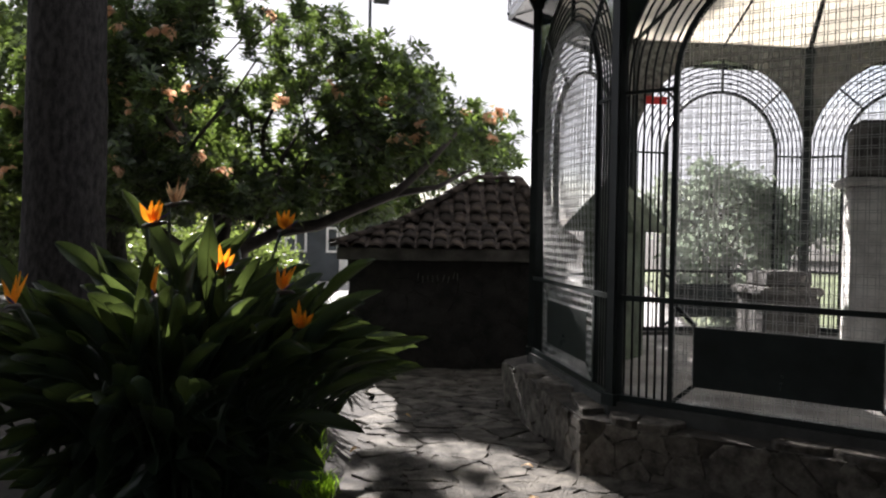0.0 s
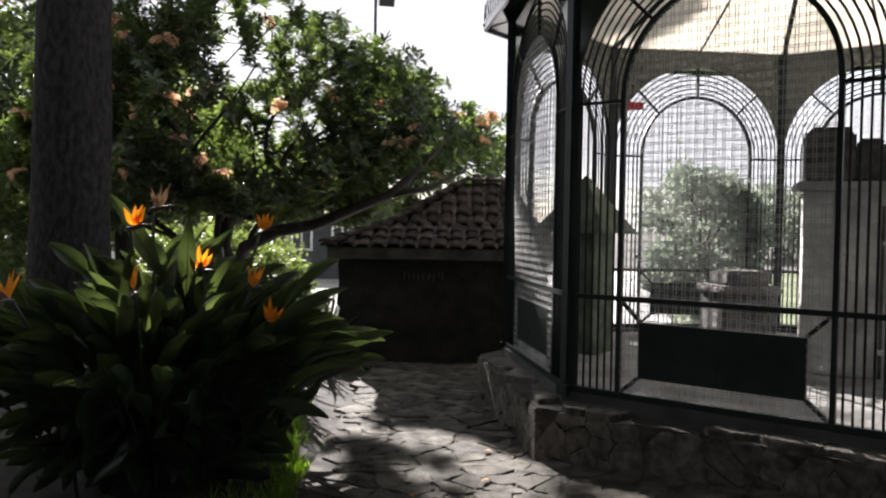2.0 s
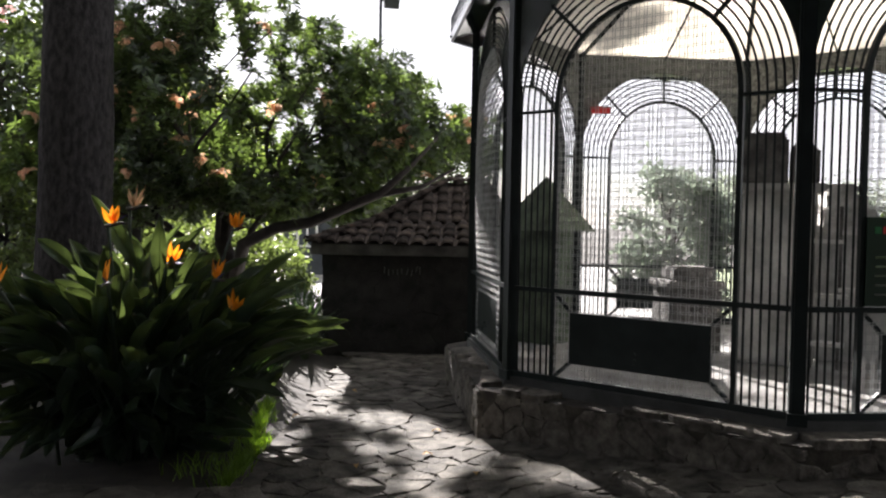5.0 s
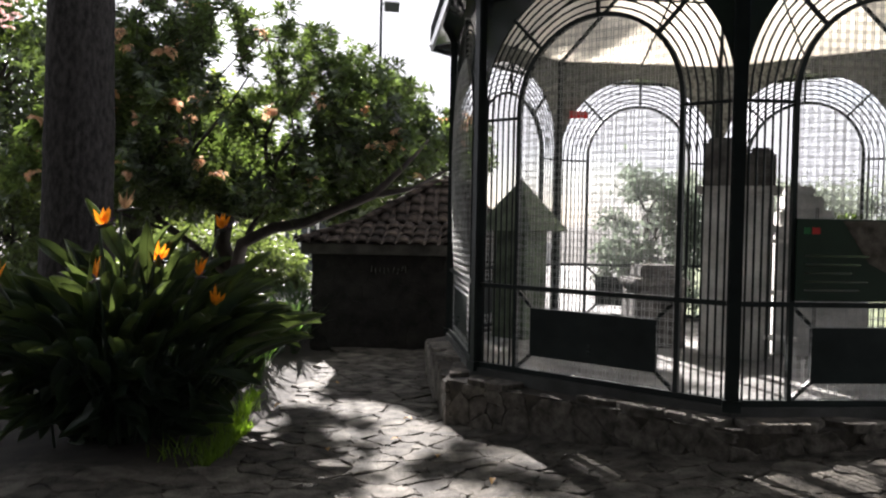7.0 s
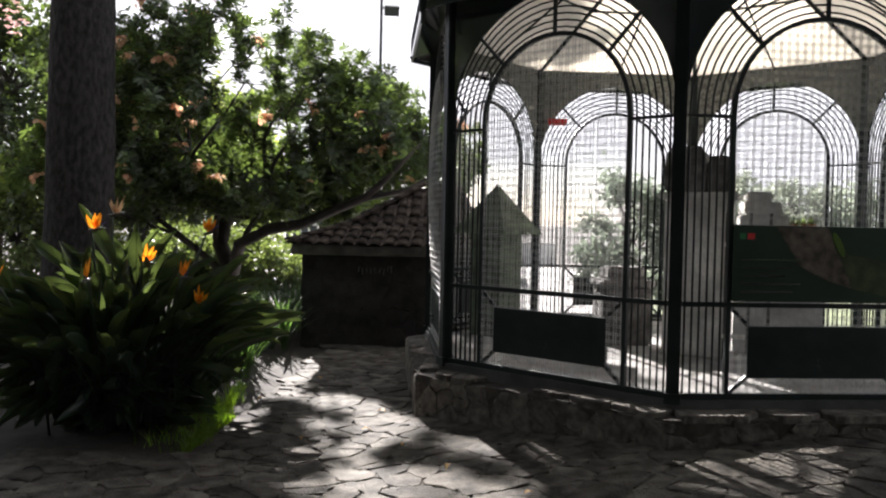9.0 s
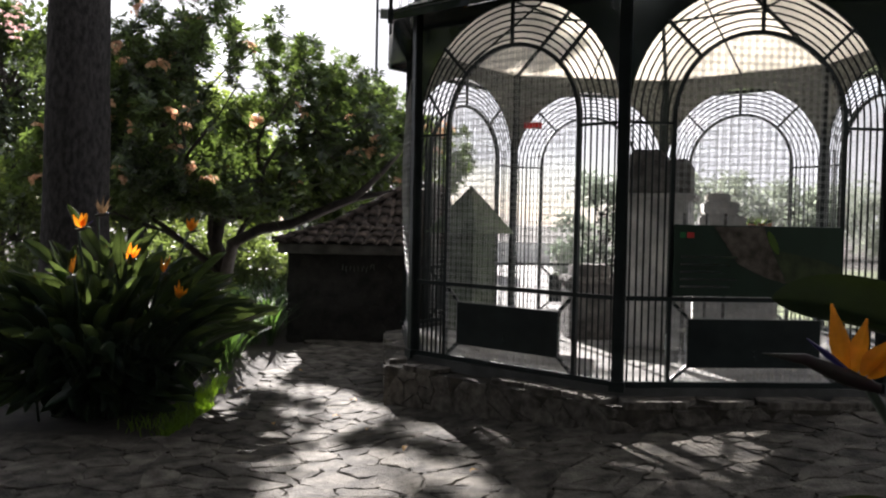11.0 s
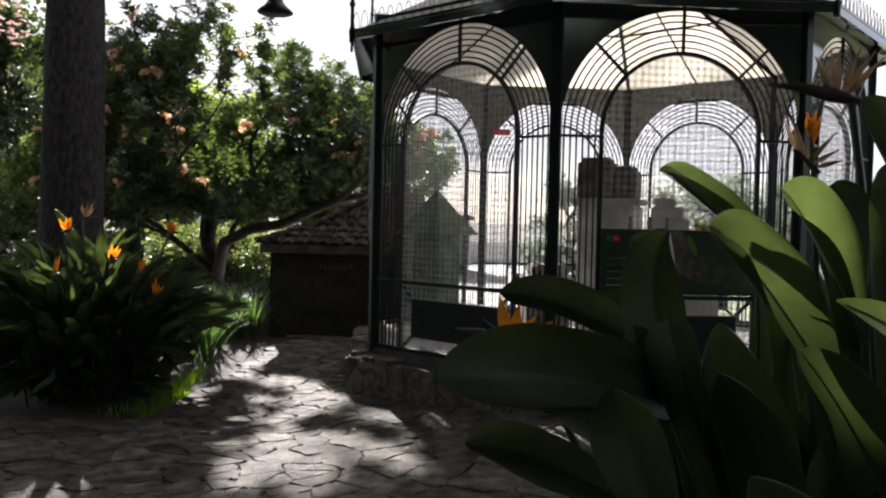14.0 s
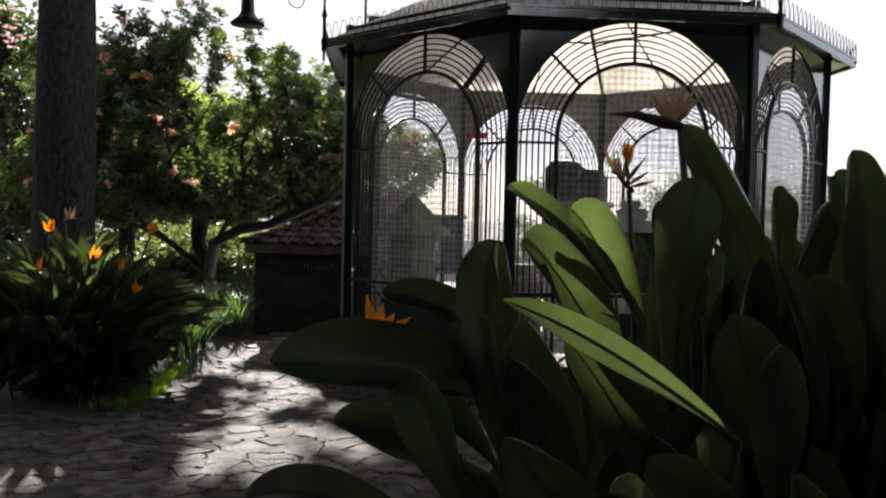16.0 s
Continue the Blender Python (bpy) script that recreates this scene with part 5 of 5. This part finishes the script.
for i in range(9):
    a = Vector((rng.gauss(0, 1), rng.gauss(0, 1), rng.gauss(0, 0.7))).normalized() * rng.uniform(0.03, 0.1)
    leaf_spray(bm, a, a + Vector((0, 0, 0.06)), rng, 5, 0.062, 0.055)
CLUSTER = as_mesh("blossom", bm, CORAL)
shell = [(p, d) for p, d in ends if ((p.x + 3.5) / 5.6) ** 2 + ((p.y - 15.4) / 3.3) ** 2 + ((p.z - 3.5) / 3.3) ** 2 > 0.45 and p.y < 15.4 and p.z > 2.4]
rng.shuffle(shell)
for x, y, z in ((-5.09, 14.6, 4.06), (-4.8, 14.7, 3.75), (-4.95, 14.5, 3.25), (-4.6, 14.6, 4.1), (-1.0, 14.3, 3.9), (-0.8, 14.3, 3.92)):
    again("blossom", CLUSTER, bloom, Matrix.Translation((x, y, z)) @ pose(0, 0, 0, rng.uniform(-30, 30), rng.uniform(-30, 30), rng.uniform(0, 360)) @ Matrix.Scale(1.75, 4))
for p, d in shell[:58]:
    again("blossom", CLUSTER, bloom, Matrix.Translation(p + Vector((0, -0.22, 0.06))) @ pose(0, 0, 0, rng.uniform(-40, 40), rng.uniform(-40, 40), rng.uniform(0, 360)) @ Matrix.Scale(rng.uniform(0.9, 1.5), 4))


def leafy_tree(name, label, base, height, radius, seed, mat, trunk_r=0.2, clumps=60, per=90, low=0.35, leaf=0.16, bark=TWIG, squash=1.0, cat="tree"):
    """A trunk with limbs to many leaf clumps of uneven size."""
    t = thing(name, label, cat)
    rng = random.Random(seed)
    b = Vector(base)
    bm = bmesh.new()
    top = b + Vector((rng.uniform(-0.3, 0.3), rng.uniform(-0.3, 0.3), height * 0.75))
    trunk = [b, b.lerp(top, 0.35) + Vector((rng.gauss(0, 0.1), rng.gauss(0, 0.1), 0)), b.lerp(top, 0.7), top]
    tube(bm, trunk, [trunk_r * 1.2, trunk_r, trunk_r * 0.7, trunk_r * 0.3], 10)
    cen = []
    for i in range(clumps):
        d = Vector((rng.gauss(0, 1), rng.gauss(0, 1), rng.gauss(0, 1))).normalized() * rng.uniform(0.35, 1.0) ** 0.6
        c = b + Vector((d.x * radius, d.y * radius, height * (low + (1 - low) * (0.5 + 0.5 * d.z * squash))))
        cen.append(c)
        s = trunk[rng.choice((1, 2, 2, 3))]
        mid = s.lerp(c, 0.5) + Vector((rng.gauss(0, 0.15), rng.gauss(0, 0.15), rng.uniform(0, 0.3)))
        tube(bm, [s, mid, c], [trunk_r * 0.3, trunk_r * 0.18, 0.012], 5)
    part("trunk", bm, bark, t, smooth=True)
    bm = bmesh.new()
    for c in cen:
        sz = radius * rng.uniform(0.16, 0.34)
        for i in range(per):
            d = Vector((rng.gauss(0, 1), rng.gauss(0, 1), rng.gauss(0, 0.8)))
            p = c + d * sz * 0.5
            l2 = leaf * rng.uniform(0.6, 1.3)
            dirv = Vector((rng.gauss(0, 1), rng.gauss(0, 1), rng.gauss(-0.3, 0.8))).normalized()
            s = dirv.orthogonal().normalized() * l2 * 0.28
            s = s * math.cos(i) + dirv.cross(s) * math.sin(i)
            v = [bm.verts.new(x) for x in (p, p + dirv * l2 * 0.5 + s, p + dirv * l2, p + dirv * l2 * 0.5 - s)]
            bm.faces.new(v)
    part("crown", bm, mat, t)
    return t


# the great trunk
big = thing("old_tree", "massive grey furrowed tree trunk rising out of the bed", "tree")
bm = bmesh.new()
sides, tb = 110, Vector((-5.38, 11.35, -0.3))
profile = ((0, 0.82), (0.35, 0.67), (0.9, 0.585), (1.8, 0.55), (3.0, 0.525), (4.2, 0.51), (5.5, 0.5), (7.0, 0.485), (8.5, 0.47), (10, 0.44))
rings = []
for i in range(180):
    z = 10 * i / 179
    r = float(np.interp(z, [q[0] for q in profile], [q[1] for q in profile]))
    ring = []
    for k in range(sides):
        a = 2 * math.pi * k / sides
        v = Vector((math.cos(a), math.sin(a), z * 0.35))
        f = 1 + 0.04 * noise.noise(v * 2.0) + 0.05 * math.sin(3 * a + 1.2) * max(0, 1 - z / 2)
        f += 0.022 * noise.noise(Vector((v.x * 9, v.y * 9, z * 1.6))) + 0.03 * abs(noise.noise(Vector((v.x * 17, v.y * 17, z * 3.5))))
        ring.append(bm.verts.new(tb + Vector((r * f * math.cos(a) + 0.012 * z, r * f * math.sin(a), z))))
    rings.append(ring)
for a, b in zip(rings, rings[1:]):
    for k in range(sides):
        bm.faces.new((a[k], a[(k + 1) % sides], b[(k + 1) % sides], b[k]))
part("trunk", bm, BARK, big, smooth=True)
# Unseen crown, laid out for the shade it casts on path and plants.
rng = random.Random(210)
spots = []
while len(spots) < 840:
    d = Vector((rng.uniform(-1, 1), rng.uniform(-1, 1), rng.uniform(-1, 1)))
    p = Vector((-7.7 + 5.6 * d.x, 20.4 + 7.0 * d.y, 12.3 + 2.1 * d.z))
    if d.length < 1 and rng.random() < d.length and p.y - 1.767 * p.z < 4.9 and not (sun_gap(p) and rng.random() < 0.9):
        spots.append(p)
# Unseen lobe added to keep the sun off most of the near clump.
while len(spots) < 960:
    p = Vector((-1.8 + rng.uniform(-1.6, 1.6), 13.3 + rng.uniform(-1.5, 1.5), 9.9 + rng.gauss(0, 0.35)))
    if not sun_gap(p):
        spots.append(p)
# Unseen lobe added to keep skylight off the left clump.
while len(spots) < 1060:
    d = Vector((rng.uniform(-1, 1), rng.uniform(-1, 1), rng.uniform(-1, 1)))
    if d.length < 1:
        spots.append(Vector((-8.4 + 4.2 * d.x, 8.3 + 4.0 * d.y, 11.2 + 1.4 * d.z)))
ends = grown_tree(big, (-5.26, 11.35, 9.4), (-5.26, 11.35, 9.8), spots, 13, BARK, 0.014, 0.45)
bm = bmesh.new()
for p, d in ends:
    for i in range(4):
        q = p + Vector((rng.gauss(0, 0.3), rng.gauss(0, 0.3), rng.gauss(0, 0.25)))
        if not sun_gap(q):
            leaf_spray(bm, q, Vector((d.x, d.y, 0.6)), rng, 8, 0.3, 0.15)
part("crown", bm, DARKLEAF, big)

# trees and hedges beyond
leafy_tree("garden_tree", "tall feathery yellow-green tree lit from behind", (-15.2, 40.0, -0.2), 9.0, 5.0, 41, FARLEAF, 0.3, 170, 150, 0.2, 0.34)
leafy_tree("garden_tree", "dark leafy tree behind the great trunk", (-14.3, 23.0, -0.2), 9.5, 3.8, 43, DARKLEAF, 0.22, 110, 150, 0.2, 0.26)
leafy_tree("shrub", "low green shrub under the trees", (-5.4, 19.3, -0.2), 1.55, 1.25, 50, HEDGELEAF, 0.05, 40, 100, 0.05, 0.14, cat="shrub")
leafy_tree("shrub", "low green shrub under the trees", (-3.9, 18.2, -0.2), 1.25, 1.0, 51, HEDGELEAF, 0.05, 34, 100, 0.05, 0.13, cat="shrub")
leafy_tree("garden_tree", "small tree with a bare grey trunk beyond the bed", (-7.0, 17.5, -0.2), 6.2, 1.5, 47, DARKLEAF, 0.2, 36, 110, 0.6, 0.2, bark=BARK)
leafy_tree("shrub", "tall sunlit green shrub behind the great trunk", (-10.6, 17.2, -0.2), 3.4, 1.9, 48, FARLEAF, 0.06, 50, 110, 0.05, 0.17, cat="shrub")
leafy_tree("shrub", "broad green shrub behind the bed", (-8.6, 15.0, -0.2), 2.7, 1.7, 44, HEDGELEAF, 0.06, 44, 110, 0.05, 0.16, cat="shrub")
leafy_tree("shrub", "broad green shrub behind the bed", (-5.8, 20.0, -0.2), 2.0, 2.0, 45, HEDGELEAF, 0.06, 40, 110, 0.05, 0.16, cat="shrub")
leafy_tree("shrub", "low sunlit green shrub under the trees", (-6.9, 18.2, -0.2), 1.2, 1.3, 49, HEDGELEAF, 0.05, 36, 100, 0.05, 0.14, cat="shrub")
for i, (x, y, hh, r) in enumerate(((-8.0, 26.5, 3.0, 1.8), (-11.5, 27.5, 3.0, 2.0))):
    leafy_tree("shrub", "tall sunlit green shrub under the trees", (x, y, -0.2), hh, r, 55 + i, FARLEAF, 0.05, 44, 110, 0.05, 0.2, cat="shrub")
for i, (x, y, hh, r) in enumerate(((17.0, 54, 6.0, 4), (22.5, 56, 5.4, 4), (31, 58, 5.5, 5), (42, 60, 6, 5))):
    leafy_tree("far_tree", "tree beyond the lawn, its leaf colour paled for haze", (x, y, -0.2), hh, r, 60 + i, HAZELEAF, 0.2, 50, 130, 0.1, 0.32)

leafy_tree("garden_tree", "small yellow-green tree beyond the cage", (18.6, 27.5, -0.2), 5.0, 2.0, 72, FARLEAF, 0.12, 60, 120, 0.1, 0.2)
leafy_tree("shrub", "leafy shrub behind the far side of the cage, greyed for haze", (3.75, 10.5, -0.1), 2.75, 0.85, 71, VEILLEAF, 0.05, 46, 120, 0.12, 0.11, cat="shrub")
# unseen garden trees added round and behind the camera to cut the skylight
for i, (x, y, hh, r) in enumerate(((-9, -7, 11, 5), (0, -12, 12, 5.5), (11, -10, 9, 5), (-13, 2, 11, 5), (12.5, -4.5, 9, 4.5))):
    leafy_tree("garden_tree", "unseen tall dark leafy tree, added to cut skylight", (x, y, -0.2), hh, r, 80 + i, DARKLEAF, 0.3, 80, 150, 0.03, 0.6)
# three unseen broad crowns added high over the path to block skylight
for i, (x, y, cx, cy) in enumerate(((7.4, -3.4, 4.6, 0.6), (-6.6, -1.5, -2.4, 1.6), (1.0, -9.0, 2.2, -6.0))):
    unseen_canopy = thing("unseen_canopy", "unseen tall broad tree, added to block skylight over the path", "tree")
    rng = random.Random(90 + i)
    spots = []
    while len(spots) < 620:
        d = Vector((rng.uniform(-1, 1), rng.uniform(-1, 1), rng.uniform(-1, 1)))
        if d.length < 1:
            spots.append(Vector((cx + 5.6 * d.x, cy + 4.4 * d.y, 9.4 + 1.6 * d.z)))
    ends = grown_tree(unseen_canopy, (x, y, -0.2), (x, y, 5.0), spots, 7 + i, BARK, 0.012, 0.45)
    bm = bmesh.new()
    for p, d in ends:
        for q in range(5):
            leaf_spray(bm, p + Vector((rng.gauss(0, 0.35), rng.gauss(0, 0.35), rng.gauss(0, 0.25))), Vector((d.x, d.y, 0.6)), rng, 8, 0.46, 0.26)
    part("crown", bm, DARKLEAF, unseen_canopy)

# hanging pink blossom at the edge of the dark tree
pink = thing("pink_blossom_branch", "drooping branch with pale pink blossom", "branch")
rng = random.Random(12)
bm = bmesh.new()
tube(bm, [(-11.4, 17.6, 5.5), (-10.6, 16.8, 7.0), (-9.9, 16.3, 7.4), (-9.6, 16.2, 6.9)], [0.06, 0.045, 0.03, 0.015], 6)
part("twig", bm, TWIG, pink)
bm = bmesh.new()
for i in range(60):
    a = Vector((-10.2 + rng.random() * 0.8, 16.3 + rng.gauss(0, 0.3), 7.3 - rng.random() * 1.2))
    leaf_spray(bm, a, Vector((0, 0, -1)), rng, 6, 0.1, 0.07)
tagged(part("blossom", bm, PINK, pink), kind="stuff")

# white wall and posts seen under the trees
bm = bmesh.new()
box(bm, -18, 36.1, -0.2, 4.5, 36.35, 0.95)
tagged(part("boundary_wall", bm, WHITE), "low whitewashed boundary wall beyond the trees", "wall", kind="structure")
for x, y in ((-7.9, 24.0), (-1.5, 24.0), (-0.5, 24.2), (-2.9, 23.5)):
    bm = bmesh.new()
    box(bm, x - 0.11, y - 0.11, -0.2, x + 0.11, y + 0.11, 2.3)
    box(bm, x - 0.15, y - 0.15, 2.3, x + 0.15, y + 0.15, 2.38)
    tagged(part("white_post", bm, WHITE), "square white post beyond the trees", "post", "white posts")

# slate-grey outbuilding in the shade behind the hut
shed = thing("outbuilding", "low slate-grey outbuilding with white window frames behind the hut", "building")
bm = bmesh.new()
box(bm, -5.4, 25.2, -0.2, 1.2, 28.5, 1.95)
part("wall", bm, SLATE, shed)
bm = bmesh.new()
box(bm, -5.6, 25.0, 1.95, 1.4, 28.7, 2.1)
bmesh.ops.bevel(bm, geom=bm.edges[:], offset=0.03, segments=1, affect="EDGES")
part("roof", bm, CONCRETE, shed)
for x in (-4.6, -3.3, -2.0, -0.7):
    bm = bmesh.new()
    for x0, z0, x1, z1 in ((-0.35, 0.9, 0.35, 0.97), (-0.35, 1.63, 0.35, 1.7), (-0.35, 0.97, -0.28, 1.63), (0.28, 0.97, 0.35, 1.63), (-0.025, 0.97, 0.025, 1.63)):
        box(bm, x + x0, 25.14, z0, x + x1, 25.2, z1)
    part("window_frame", bm, WHITE, shed, "white window frame")

# floodlight mast
mast = thing("floodlight_mast", "thin mast with a dark floodlight", "lamp post")
bm = bmesh.new()
tube(bm, [(-2.6, 27.5, -0.2), (-2.6, 27.5, 10.4)], [0.07, 0.05], 8)
part("pole", bm, LAMPMETAL, mast)
bm = bmesh.new()
box(bm, -0.26, -0.14, -0.17, 0.26, 0.14, 0.17, pose(-2.22, 27.45, 9.45, 25, 0, 15))
box(bm, -0.2, -0.03, -0.03, 0.05, 0.03, 0.03, pose(-2.42, 27.48, 9.55, 0, 0, 0))
part("floodlight", bm, LAMPMETAL, mast)

# hanging lamp on its scroll bracket
lamp = thing("bracket_lamp", "dark bell-shaped lamp hanging from a scrolled iron bracket at the eave", "lamp")
lx, ly, lz = 0.39, 4.52, 3.77
bm = bmesh.new()
lathe(bm, [(0.165, lz), (0.17, lz + 0.015), (0.1, lz + 0.075), (0.07, lz + 0.12), (0.06, lz + 0.3), (0.03, lz + 0.36), (0.015, lz + 0.46)], 18, (lx, ly, 0))
part("shade", bm, LAMPMETAL, lamp, smooth=True)
bm = bmesh.new()
e = EAVES[0]
tube(bm, [(e.x, e.y, 3.6), (e.x, e.y, 4.6)], 0.016, 6)
tube(bm, [(e.x, e.y, 4.5), (lx, ly, 4.55), (lx, ly, lz + 0.44)], 0.012, 6)
scroll = []
for i in range(30):
    a = i / 29 * 3.6 * math.pi
    r = 0.19 * (1 - i / 34)
    f = 0.42
    c = Vector((e.x + (lx - e.x) * f, e.y + (ly - e.y) * f, 4.2))
    dv = Vector((lx - e.x, ly - e.y, 0)).normalized()
    scroll.append(c + dv * (r * math.cos(a)) + Vector((0, 0, r * math.sin(a))))
tube(bm, scroll, 0.008, 5)
part("bracket", bm, LAMPMETAL, lamp, smooth=True)


# dry leaves dropped on the path
rng = random.Random(14)
for x, y in ((0.59, 4.9), (-0.64, 5.96), (0.95, 4.4), (1.35, 3.75), (0.1, 4.55), (0.62, 5.6), (1.9, 3.1), (-0.3, 7.1)):
    bm = bmesh.new()
    blade(bm, (-0.045, 0, 0.006), (0.045, 0, 0.008), 0.04, (0, 0, 1), 0.3, 0.12, 6, 0.5, blunt=False)
    dry = part("fallen_leaf", bm, DRYLEAF, smooth=True)
    dry.matrix_basis = pose(x, y, fall(x, y) + 0.004, 0, 0, rng.uniform(0, 360)) @ Matrix.Scale(rng.uniform(0.8, 1.2), 4)
    tagged(dry, "small dry ochre leaf lying on the path", "leaf", "fallen leaves")

# ---- stones of the plinth and the path ----
rng = random.Random(17)
for k in (0, 1, 2, 3):
    m = face_pose(k, out_ledge - 0.05)
    ext = 0.13
    for cell in crazy_cells(-ext, -0.04, S + ext, Z_LEDGE - 0.05, 0.24, 0.12, 20 + k, 0.45, 0.25):
        bm = bmesh.new()
        if slab(bm, cell, 0.0, -0.02, 0.03, rng, lambda u, w, h: m @ Vector((u, -h, w)), 0.014):
            bmesh.ops.recalc_face_normals(bm, faces=bm.faces[:])
            part("wall_stone", bm, BASALT, plinth)
        else:
            bm.free()
    for cell in crazy_cells(-ext, -0.012, S + ext, 0.26, 0.42, 0.2, 40 + k, 0.45, 0.25):
        bm = bmesh.new()
        if slab(bm, cell, 0.001, -0.05, Z_LEDGE, rng, lambda u, w, h: m @ Vector((u, w - 0.015, max(h, Z_LEDGE - 0.06))), 0.008):
            bmesh.ops.recalc_face_normals(bm, faces=bm.faces[:])
            part("ledge_stone", bm, BASALT, plinth)
        else:
            bm.free()

rng = random.Random(23)
far_bm = bmesh.new()
count = 0
for cell in crazy_cells(-6.5, -4.5, 6.5, 9.7, 0.25, 0.18, 51, 0.5, 0.38):
    cx, cy = sum(p[0] for p in cell) / len(cell), sum(p[1] for p in cell) / len(cell)
    if not outside_octagon(cx, cy, 0.28) or (cy > 3.95 and cx < -0.6) or (cy > 1.9 and cx < -1.9):
        continue
    near_view = -0.9 < cx < 2.8 and cy > 2.6
    bm = bmesh.new() if near_view and count < 300 else far_bm
    ok = slab(bm, cell, 0.0025, -0.03, 0.0, rng, lambda u, w, h: (u, w, h + fall(u, w)), 0.026)
    if bm is not far_bm:
        if ok:
            part("paving_stone", bm, PAVING, pavement)
            count += 1
        else:
            bm.free()
rest = part("paving_stones", far_bm, PAVING, pavement)
tagged(rest, kind="stuff")
